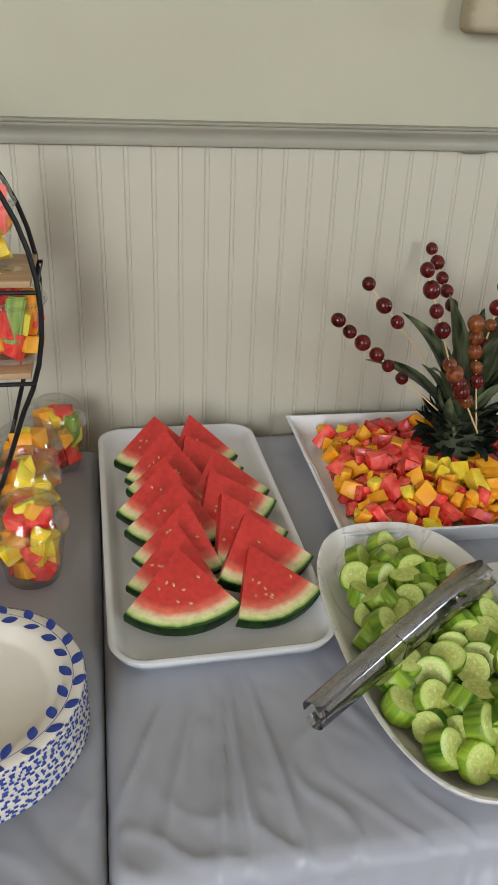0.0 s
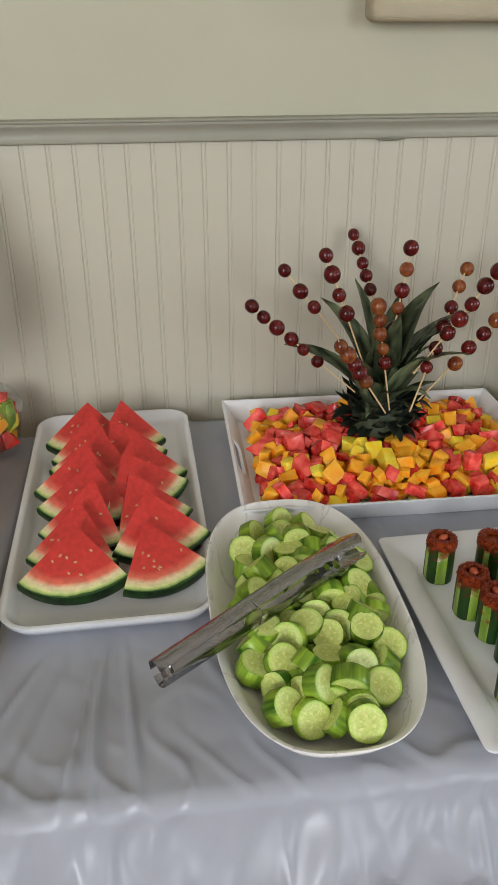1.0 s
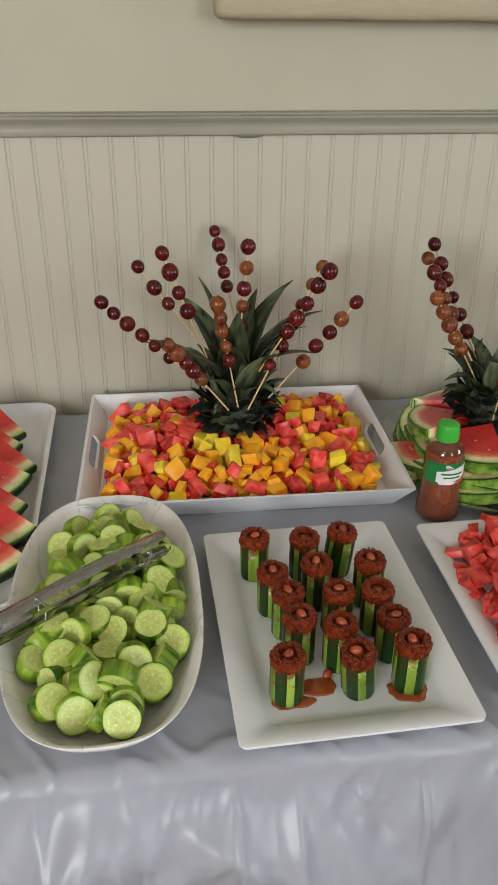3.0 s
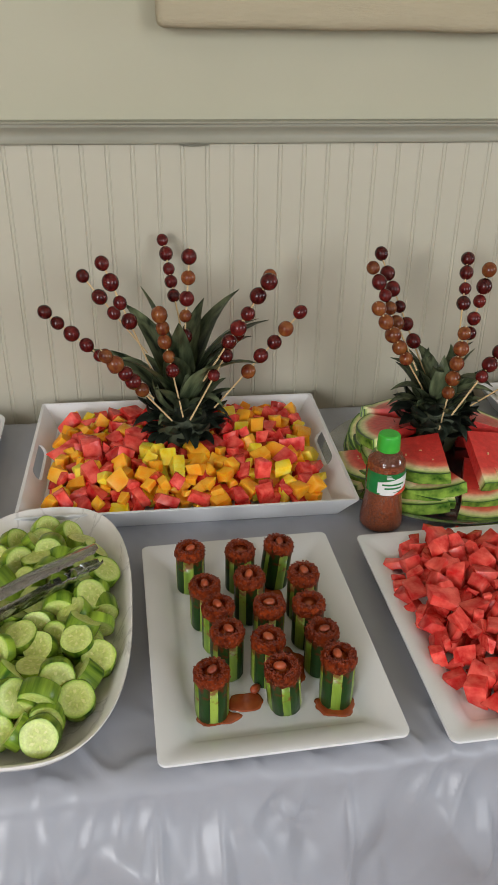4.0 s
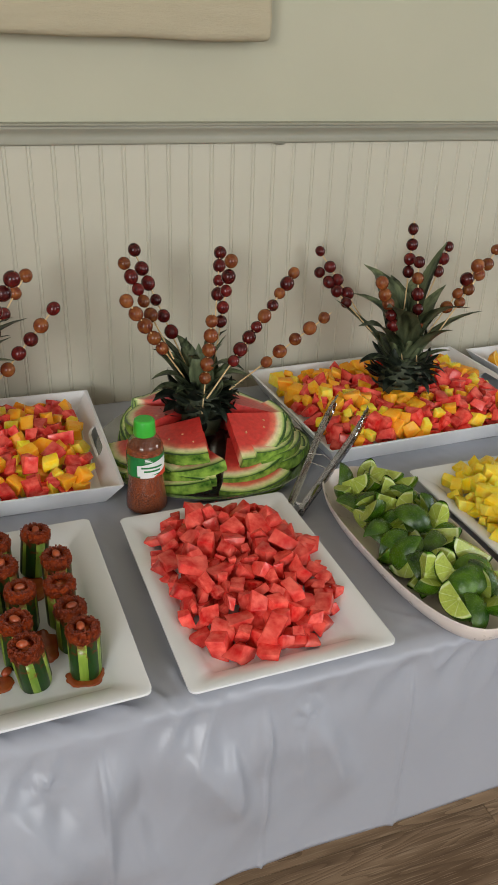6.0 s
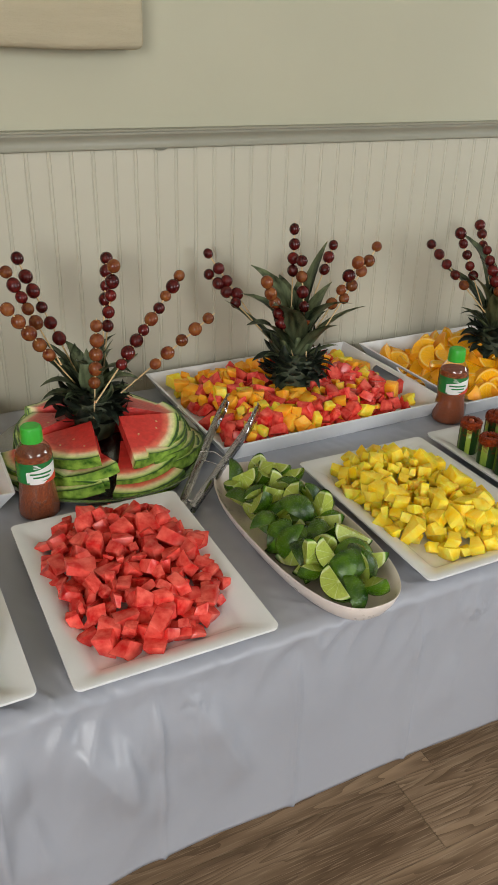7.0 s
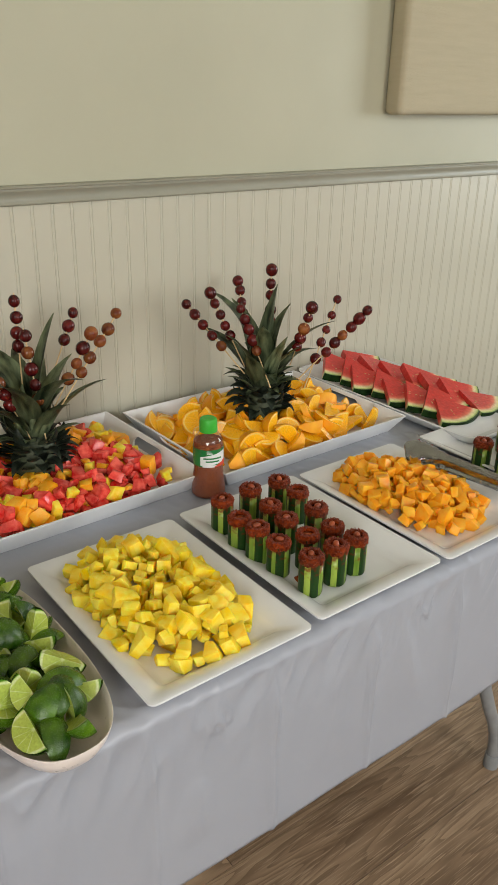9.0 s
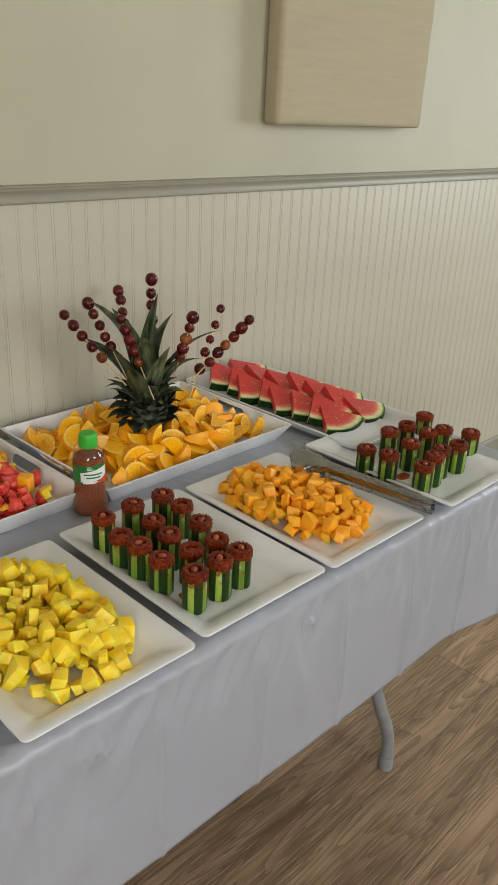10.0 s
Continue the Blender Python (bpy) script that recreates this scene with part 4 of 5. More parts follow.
plate_heap(1.012, 0.588, "watermelon", 900, (0.014, 0.031), 0.036, 21, 0.112, 0.168, (0.004, 0.004))
plate_heap(1.513, 0.588, "pineapple", 900, (0.014, 0.033), 0.042, 22, 0.103, 0.166, (0.0, 0.0))
plate_heap(2.083, 0.600, "cantaloupe", 700, (0.015, 0.030), 0.032, 23, 0.100, 0.155, (0.004, 0.0))


def tray_heap(cx, cy, turn, pick, n, seed, crown):
    r = random.Random(seed)
    c, s_ = math.cos(radians(turn)), math.sin(radians(turn))
    hx, hy = 0.212, 0.156
    inside = lambda x, y: abs(x) < hx and abs(y) < hy and (x - crown[0]) ** 2 + (y - crown[1]) ** 2 > 0.045 ** 2
    ground = lambda x, y: 0.007
    target = lambda x, y: 0.043 + 0.024 * max(0, 1 - (abs(x / hx) ** 3 + abs(y / hy) ** 3))
    for x, y, z, s, deep in heap(n, (-hx, hx, -hy, hy), inside, ground, target, (0.016, 0.034), seed, 0.84):
        kind = pick(x / hx, y / hy, r)
        drop_chunk(kind, cx + c * x - s_ * y, cy + s_ * x + c * y, TOP + z, s, "piled in the white tray", r, deep)


def mix_left(u, v, r):
    a = r.random()
    if u < -0.75:
        return ("pineapple" if a < 0.22 else "cantaloupe") if a < 0.6 else "watermelon"
    if v < -0.2 and -0.35 < u < 0.35:
        return "cantaloupe" if a < 0.52 else ("watermelon" if a < 0.84 else "pineapple")
    if u > 0.45:
        return "cantaloupe" if a < 0.28 else ("pineapple" if a < 0.43 else "watermelon")
    return "watermelon" if a < 0.66 else ("pineapple" if a < 0.76 else "cantaloupe")


def mix_right(u, v, r):
    a = r.random()
    if u < 0.05 and v > -0.5:
        return "cantaloupe" if a < 0.58 else ("watermelon" if a < 0.9 else "pineapple")
    if v < -0.5:
        return "watermelon" if a < 0.62 else ("cantaloupe" if a < 0.84 else "pineapple")
    return "watermelon" if a < 0.50 else ("pineapple" if a < 0.62 else "cantaloupe")


tray_heap(*TRAYS[0], mix_left, 900, 31, (-0.004, 0.03))
tray_heap(*TRAYS[1], mix_right, 900, 32, (0.005, 0.02))
settle_chunks()


# ---- orange wedges ----
def orange_meshes():
    """Half-round orange pieces: two flat cut faces meeting at the core, and the peel behind."""
    out = []
    for spread, span, off in ((26, 180, 0.003), (40, 172, 0.003), (6, 180, 0.0055), (3, 178, 0.0065), (58, 165, 0.002)):
        R = 0.040
        n = 14
        flesh, peel = bmesh.new(), bmesh.new()
        half = radians(span) / 2
        arc = [-half + 2 * half * i / n for i in range(n + 1)]
        faces = []
        for s in (-1, 1):
            t = radians(spread) / 2 * s
            faces.append([(R * 0.975 * math.sin(a), R * 0.975 * math.cos(a) * math.cos(t), R * 0.975 * math.cos(a) * math.sin(t) + s * off) for a in arc])
        for ring in faces:
            vs = [flesh.verts.new(p) for p in ring]
            flesh.faces.new(vs)
        q = [flesh.verts.new(p) for p in (faces[0][0], faces[0][-1], faces[1][-1], faces[1][0])]
        flesh.faces.new(q)
        rings = []
        for k in range(5):
            t = radians(spread) / 2 * (-1 + k / 2)
            rings.append([(R * math.sin(a), R * math.cos(a) * math.cos(t), R * math.cos(a) * math.sin(t) + (-1 + k / 2) * off) for a in arc])
        loft(peel, rings)
        lip0 = [peel.verts.new(p) for p in faces[0]]
        lip1 = [peel.verts.new(p) for p in faces[1]]
        peel.verts.ensure_lookup_table()
        for i in range(n):
            a, b = peel.verts[i], peel.verts[i + 1]
            peel.faces.new((a, b, lip0[i + 1], lip0[i]))
            a, b = peel.verts[4 * (n + 1) + i], peel.verts[4 * (n + 1) + i + 1]
            peel.faces.new((a, b, lip1[i + 1], lip1[i]))
        out.append((mesh_of("flesh", flesh, M_ORANGE, smooth=False), mesh_of("peel", peel, M_ORANGE_PEEL, smooth=True, angle=50)))
    return out


ORANGES = orange_meshes()
r = random.Random(41)
cx, cy, turn = TRAYS[2]
cs, sn = math.cos(radians(turn)), math.sin(radians(turn))
for x, y, z, s, deep in heap(400, (-0.214, 0.214, -0.142, 0.146), lambda x, y: (x - 0.0) ** 2 + (y - 0.01) ** 2 > 0.045 ** 2, lambda x, y: 0.007, lambda x, y: 0.043 + 0.022 * max(0, 1 - (abs(x / 0.23) ** 3 + abs(y / 0.15) ** 3)), (0.036, 0.044), 42, 0.74):
    flesh, peel = r.choice(ORANGES)
    w = thing("orange_wedge", pose(cx + cs * x - sn * y, cy + sn * x + cs * y, TOP + z - 0.004, r.gauss(24, 32), r.gauss(0, 28), 0) @ pose(0, 0, 0, 0, 0, r.uniform(0, 360)) @ Matrix.Scale(r.uniform(0.84, 1.0), 4), "fresh orange wedge with bright peel piled in the tray", "orange wedge", "orange wedges in the tray")
    put("flesh", flesh, pose(0, -0.014, 0), w)
    put("peel", peel, pose(0, -0.014, 0), w, "glossy orange peel")


# ---- lime wedges ----
def lime_meshes():
    out = []
    for spread, long in ((78, 1.18), (92, 1.14), (66, 1.22), (104, 1.12)):
        R, n, k = 0.0262, 12, 7
        flesh, peel = bmesh.new(), bmesh.new()
        half = radians(spread) / 2
        for s in (-1, 1):
            t = half * s
            vs = [flesh.verts.new((R * math.sin(a) * math.sin(t) * 0.985, R * math.sin(a) * math.cos(t) * 0.985, R * long * math.cos(a) * 0.985)) for a in (math.pi * i / n for i in range(n + 1))]
            flesh.faces.new(vs)
        rings = []
        for j in range(k + 1):
            t = -half + 2 * half * j / k
            rings.append([(R * math.sin(a) * math.sin(t), R * math.sin(a) * math.cos(t), R * long * math.cos(a) * (1 + 0.06 * math.cos(a) ** 8)) for a in (math.pi * i / n for i in range(n + 1))])
        loft(peel, rings)
        out.append((mesh_of("flesh", flesh, M_LIME, smooth=False), mesh_of("peel", peel, M_LIME_PEEL, smooth=True)))
    return out


LIMES = lime_meshes()
r = random.Random(51)
el = lambda x, y: abs(x / 0.070) ** 2.5 + abs(y / 0.198) ** 2.5
for x, y, z, s, deep in heap(300, (-0.050, 0.050, -0.180, 0.172), lambda x, y: el(x, y) < 0.84 and abs(x) < 0.049, lambda x, y: 0.017 + 0.020 * el(x, y), lambda x, y: 0.054 + 0.020 * max(0, 1 - el(x, y)), (0.028, 0.036), 52, 0.80):
    flesh, peel = r.choice(LIMES)
    lay = r.choice((90, 90, 120, 55, -40, -65, -90, -115, 0)) + r.uniform(-25, 25)
    w = thing("lime_wedge", pose(1.276 + x, 0.577 + y, TOP + z - 0.006, lay, r.uniform(-30, 30), r.uniform(0, 360)), "cut green lime wedge with pale juicy flesh", "lime wedge", "lime wedges in the oval dish")
    put("flesh", flesh, pose(0, -0.013, 0), w)
    put("peel", peel, pose(0, -0.013, 0), w, "glossy dark green peel")


# ---- cucumber slices ----
def cuke_meshes():
    out = []
    for th, rad in ((0.013, 0.0208), (0.019, 0.0212), (0.023, 0.0200), (0.027, 0.0208), (0.016, 0.0190), (0.021, 0.0205)):
        face, side = bmesh.new(), bmesh.new()
        n = 22
        ring = [(rad * (1 + 0.02 * math.sin(5 * a)) * math.cos(a), rad * (1 + 0.02 * math.sin(5 * a)) * math.sin(a)) for a in (2 * math.pi * i / n for i in range(n))]
        for z in (-th / 2, th / 2):
            face.faces.new([face.verts.new((x * 0.96, y * 0.96, z)) for x, y in ring])
        for z, up in ((-th / 2, -1), (th / 2, 1)):
            for k in range(9):
                a = 2 * math.pi * k / 9 + 0.25 * (k % 3)
                q = rad * (0.36 + 0.08 * (k % 2))
                ell = [(0.0024 * math.cos(b), 0.0010 * math.sin(b)) for b in (2 * math.pi * i / 8 for i in range(8))]
                f = face.faces.new([face.verts.new(((q + u) * math.cos(a) - v * math.sin(a), (q + u) * math.sin(a) + v * math.cos(a), z + up * 0.0003)) for u, v in ell])
                f.material_index = 1
        loft(side, [[(x * k, y * k, z) for x, y in ring] for k, z in ((0.9605, -th / 2), (1, -th / 2 + 0.0012), (1, th / 2 - 0.0012), (0.9605, th / 2))], close=True)
        out.append((mesh_of("flesh", face, M_CUKE, M_CUKE_SEED, smooth=False), mesh_of("peel", side, M_CUKE_SKIN, smooth=True)))
    return out


CUKES = cuke_meshes()
r = random.Random(61)
el2 = lambda x, y: abs(x / 0.095) ** 2.3 + abs(y / 0.212) ** 2.3
for x, y, z, s, deep in heap(300, (-0.09, 0.09, -0.205, 0.205), lambda x, y: el2(x, y) < 0.80, lambda x, y: 0.009 + 0.024 * min(1, el2(x, y)), lambda x, y: 0.050 + 0.016 * max(0, 1 - el2(x, y)), (0.032, 0.038), 62, 0.76):
    flesh, peel = r.choice(CUKES)
    w = thing("cucumber_slice", pose(0.433 + x, 0.622 + y, TOP + z - 0.002, r.gauss(22, 40), r.gauss(0, 38), 0) @ pose(0, 0, 0, 0, 0, r.uniform(0, 360)), "thick fresh cucumber slice with green edge", "cucumber slice", "cucumber slices in the oval bowl")
    put("flesh", flesh, None, w)
    put("peel", peel, None, w, "striped green peel")


# ---- cucumber cups with chili rims ----
CUP_H = 0.062


def cup_meshes():
    n = 20
    rad = 0.0195
    dark, pale, rim = bmesh.new(), bmesh.new(), bmesh.new()
    pts = []
    for k in range(5):
        a = radians(-23 + 46 * k / 4)
        rr = rad * (0.955 if k in (0, 4) else 1.0)
        pts.append([(rr * q * math.cos(a), rr * q * math.sin(a), z) for q, z in ((0.94, 0.0002), (1.0, 0.003), (1.01, CUP_H * 0.5), (1.0, CUP_H - 0.002))])
    loft(dark, pts)
    lathe(pale, [(0.0, 0.0), (rad * 0.92, 0.0), (rad * 0.965, 0.003), (rad * 0.975, CUP_H * 0.5), (rad * 0.965, CUP_H - 0.004), (rad * 0.9, CUP_H - 0.006), (rad * 0.55, CUP_H - 0.012)], n)
    prof = [(0.0, CUP_H - 0.003), (0.0085, CUP_H - 0.003), (0.0098, CUP_H + 0.0005), (0.0118, CUP_H + 0.0040), (0.0165, CUP_H + 0.0048), (0.0198, CUP_H + 0.0028), (0.0209, CUP_H - 0.002), (0.0206, CUP_H - 0.007), (0.0199, CUP_H - 0.0090)]
    rings = []
    sides = 52
    for q, z in prof:
        rings.append([((q + (0.0020 * noise.noise(Vector((math.cos(b) * 8, math.sin(b) * 8, z * 400))) if q > 0.009 else 0)) * math.cos(b), (q + (0.0020 * noise.noise(Vector((math.cos(b) * 8, math.sin(b) * 8, z * 400))) if q > 0.009 else 0)) * math.sin(b), z + (0.0030 * noise.noise(Vector((math.cos(b) * 6, math.sin(b) * 6, 3 + q * 300))) if q > 0.009 else 0)) for b in (2 * math.pi * i / sides for i in range(sides))])
    loft(rim, rings, close=True, cap_last=False)
    bmesh.ops.remove_doubles(rim, verts=rim.verts, dist=1e-6)
    nut = bmesh.new()
    bmesh.ops.create_uvsphere(nut, u_segments=12, v_segments=8, radius=1, matrix=Matrix.Diagonal((0.0075, 0.0052, 0.005, 1)))
    pool = bmesh.new()
    lathe(pool, [(0.0, CUP_H + 0.0012), (0.0106, CUP_H + 0.0008)], 18)
    return mesh_of("peel_stripe", dark, M_CUKE_DARK), mesh_of("cucumber_body", pale, M_CUKE_PEELED), mesh_of("chili_rim", rim, M_CHILI), mesh_of("peanut", nut, M_PEANUT), mesh_of("sauce", pool, M_SAUCE)


CUP_DARK, CUP_PALE, CUP_RIM, NUT, POOL = cup_meshes()
GRAINS = []
for seed in range(2):
    bm = bmesh.new()
    r = random.Random(seed)
    for _ in range(230):
        a, q = r.uniform(0, 6.283), r.uniform(0.011, 0.0208)
        z = CUP_H + 0.0052 if q < 0.0190 else CUP_H + r.uniform(-0.008, 0.003)
        if q >= 0.019:
            q = 0.0211
        bmesh.ops.create_icosphere(bm, subdivisions=1, radius=r.uniform(0.0006, 0.0014), matrix=Matrix.Translation((q * math.cos(a), q * math.sin(a), z)))
    GRAINS.append(mesh_of("chili_crumb", bm, M_CRUMB))


def cucumber_cup(x, y, tall, lean, r):
    c = thing("cucumber_cup", pose(x, y, TOP + 0.0085, lean[0], lean[1], r.uniform(0, 360)) @ Matrix.Diagonal((1, 1, tall, 1)), "striped cucumber cup with chili-crusted rim and peanut", "cucumber cup", "chili cucumber cups")
    for k in range(5):
        put("peel_stripe", CUP_DARK, pose(0, 0, 0, 0, 0, 72 * k + r.uniform(-6, 6)), c, "dark green strip of peel")
    put("cucumber_body", CUP_PALE, None, c)
    put("chili_rim", CUP_RIM, Matrix.Diagonal((0.955, 0.955, 1, 1)), c, "dark red chili crust")
    put("sauce", POOL, None, c, "red chili sauce")
    tagged(put("chili_crumb", r.choice(GRAINS), pose(0, 0, 0, 0, 0, r.uniform(0, 360)) @ Matrix.Diagonal((0.955, 0.955, 1, 1)), c), kind="stuff")
    if r.random() < 0.8:
        put("peanut", NUT, pose(r.uniform(-0.002, 0.002), r.uniform(-0.002, 0.002), CUP_H + 0.0032, 0, r.uniform(-20, 20), r.uniform(0, 180)), c, "red-brown peanut")


CUPS_A = [(0.629, 0.699), (0.695, 0.690), (0.753, 0.693), (0.642, 0.624), (0.699, 0.629), (0.767, 0.625), (0.654, 0.580), (0.716, 0.579), (0.764, 0.575), (0.660, 0.536), (0.705, 0.520), (0.770, 0.528), (0.636, 0.477), (0.707, 0.479), (0.777, 0.478)]
CUPS_B = [(1.718, 0.707), (1.780, 0.708), (1.842, 0.703), (1.848, 0.658), (1.706, 0.641), (1.777, 0.647), (1.708, 0.594), (1.767, 0.592), (1.826, 0.584), (1.712, 0.545), (1.765, 0.536), (1.814, 0.530), (1.720, 0.476), (1.771, 0.476), (1.818, 0.480)]
CUPS_C = [(2.566, 0.635), (2.416, 0.626), (2.474, 0.620), (2.528, 0.559), (2.556, 0.507), (2.304, 0.603), (2.480, 0.569), (2.402, 0.560), (2.472, 0.487), (2.308, 0.549), (2.376, 0.484), (2.422, 0.497), (2.322, 0.474)]
r = random.Random(71)
for cups in (CUPS_A, CUPS_B, CUPS_C):
    for i, (x, y) in enumerate(cups):
        lean = (0, 0)
        if cups is CUPS_A and i == 2:
            lean = (0, 9)
        if cups is CUPS_A and i == 13:
            lean = (6, -9)
        cucumber_cup(x - (0.012 if lean[1] > 5 else (-0.012 if lean[1] < -5 else 0)), y, r.uniform(0.94, 1.08), lean, r)


def puddle(x, y, rx, ry, seed):
    bm = bmesh.new()
    n = 28
    ring = []
    for i in range(n):
        a = 2 * math.pi * i / n
        k = 1 + 0.35 * noise.noise(Vector((math.cos(a) * 1.6, math.sin(a) * 1.6, seed)))
        ring.append((rx * k * math.cos(a), ry * k * math.sin(a)))
    loft(bm, [[(px * q, py * q, z) for px, py in ring] for q, z in ((1.0, 0.0), (0.96, 0.0009), (0.85, 0.0013), (0.3, 0.0014))], close=True, cap_last=True)
    ob = put("sauce_puddle", mesh_of("sauce_puddle", bm, M_SAUCE), pose(x, y, TOP + 0.0078))
    tagged(ob, "small spilled puddle of red-brown chili sauce on the plate", "sauce puddle", "spilled chili sauce")


puddle(0.675, 0.486, 0.022, 0.014, 1)
puddle(0.738, 0.535, 0.016, 0.030, 2)
puddle(0.775, 0.470, 0.024, 0.016, 3)
puddle(0.640, 0.468, 0.024, 0.012, 4)
puddle(0.735, 0.655, 0.018, 0.030, 8)
puddle(1.735, 0.50, 0.016, 0.020, 5)
puddle(1.745, 0.61, 0.014, 0.03, 6)
puddle(2.36, 0.545, 0.020, 0.014, 7)
tagged(put("peanut", NUT, pose(0.688, 0.500, TOP + 0.0135, 0, 0, 40)), "red coated peanut lying in spilled sauce", "peanut")


# ---- pineapple crowns and grape skewers ----
def leaf_mesh(length, width, curl, seed, blade=None):
    """A stiff channelled leaf that rises along z and curls outwards along x, with small teeth towards its tip."""
    bm = bmesh.new()
    rows = []
    n = 9
    r = random.Random(seed)
    twist = r.uniform(-0.35, 0.35)
    for i in range(n + 1):
        t = i / n
        w = width * (0.75 + 0.45 * math.sin(min(1, t * 1.6) * math.pi / 2)) * (1 - t ** 2.2) + 0.0004
        bend = curl * t * t
        cx, cz = length * t * math.sin(bend), length * t * math.cos(bend)
        tw = twist * t
        row = []
        for s in (-1, -0.5, 0, 0.5, 1):
            dx = 0.30 * w * s * s
            px, py = dx * math.cos(tw) - w * s * math.sin(tw), dx * math.sin(tw) + w * s * math.cos(tw)
            row.append((cx + px * math.cos(bend) * -1, py, cz + px * math.sin(bend)))
        rows.append(row)
    loft(bm, rows)
    for f in bm.faces:
        f.material_index = 1 if f.calc_center_median().z < length * 0.16 else 0
    top = bmesh.ops.duplicate(bm, geom=bm.verts[:] + bm.edges[:] + bm.faces[:])
    for v in (g for g in top["geom"] if isinstance(g, bmesh.types.BMVert)):
        v.co.x -= 0.0009
    bmesh.ops.reverse_faces(bm, faces=[g for g in top["geom"] if isinstance(g, bmesh.types.BMFace)])
    me = bpy.data.meshes.new("leaf")
    bm.to_mesh(me)
    bm.free()
    me.materials.append(blade or M_LEAF)
    me.materials.append(M_LEAF_PALE)
    me.polygons.foreach_set("use_smooth", [True] * len(me.polygons))
    return me


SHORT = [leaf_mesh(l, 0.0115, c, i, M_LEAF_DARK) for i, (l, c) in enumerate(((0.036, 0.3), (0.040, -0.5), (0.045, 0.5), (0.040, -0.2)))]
MID = [leaf_mesh(l, 0.0145, c, i + 9) for i, (l, c) in enumerate(((0.065, 0.3), (0.075, 0.6), (0.085, 0.2), (0.070, -0.4)))]
LONG = [leaf_mesh(l, 0.0215, c, i + 20) for i, (l, c) in enumerate(((0.150, 0.25), (0.170, 0.10), (0.180, 0.30), (0.140, 0.45)))]


def crown(x, y, z, tall, blades, splay, turn, seed, label, arching=()):
    c = thing("pineapple", pose(x, y, z, 0, 0, turn), label, "pineapple", "pineapple tops")
    r = random.Random(seed)
    bm = bmesh.new()
    lathe(bm, [(0.0, -0.045), (0.040, -0.045), (0.046, -0.02), (0.038, 0.02), (0.026, 0.036), (0.012, 0.050), (0.0, 0.058)], 16)
    part("core", bm, M_CORE, c)
    golden = 137.5
    k = 0
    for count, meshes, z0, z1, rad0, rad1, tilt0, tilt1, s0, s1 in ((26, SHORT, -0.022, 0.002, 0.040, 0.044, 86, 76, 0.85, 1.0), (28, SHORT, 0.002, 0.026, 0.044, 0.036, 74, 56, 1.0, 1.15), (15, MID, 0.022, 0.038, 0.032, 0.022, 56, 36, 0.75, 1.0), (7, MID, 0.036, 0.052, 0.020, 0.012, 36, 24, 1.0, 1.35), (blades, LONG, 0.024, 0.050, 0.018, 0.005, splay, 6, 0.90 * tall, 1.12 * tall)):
        for i in range(count):
            f = i / max(1, count - 1)
            a = golden * k + r.uniform(-8, 8)
            k += 1
            tilt = tilt0 + (tilt1 - tilt0) * f + r.uniform(-7, 7)
            s = s0 + (s1 - s0) * f + r.uniform(-0.08, 0.08)
            m = pose(0, 0, z0 + (z1 - z0) * f, 0, 0, a) @ pose(rad0 + (rad1 - rad0) * f, 0, 0, 0, tilt, 0) @ Matrix.Scale(s, 4)
            put("leaf", r.choice(meshes), m, c)
    for a, tilt, s in arching:
        put("leaf", LONG[2], pose(0, 0, 0.055, 0, 0, a - turn) @ pose(0.012, 0, 0, 0, tilt, 0) @ Matrix.Diagonal((s, s * 1.35, s, 1)), c, "broad arching leaf")


crown(0.645, 1.062, 0.822, 1.04, 10, 42, 20, 1, "green pineapple crown standing in the mixed fruit holding skewers", ((-12, 24, 0.98), (8, 34, 1.0), (28, 17, 1.05), (-35, 42, 0.85)))
crown(1.075, 1.005, 0.826, 0.66, 11, 44, 70, 2, "low pineapple crown on the watermelon platter holding skewers")
crown(1.525, 1.050, 0.822, 1.14, 14, 40, 130, 3, "tall pineapple crown standing in the fruit tray holding skewers")
crown(2.060, 1.030, 0.822, 1.12, 12, 36, 200, 4, "green pineapple crown standing among the orange wedges")

bm = bmesh.new()
bmesh.ops.create_uvsphere(bm, u_segments=16, v_segments=11, radius=1.0)
GRAPE_DARK = mesh_of("grape", bm, M_GRAPE)
bm = bmesh.new()
bmesh.ops.create_uvsphere(bm, u_segments=16, v_segments=11, radius=1.0)
GRAPE_LIGHT = mesh_of("grape", bm, M_GRAPE_LIGHT)
r = random.Random(81)


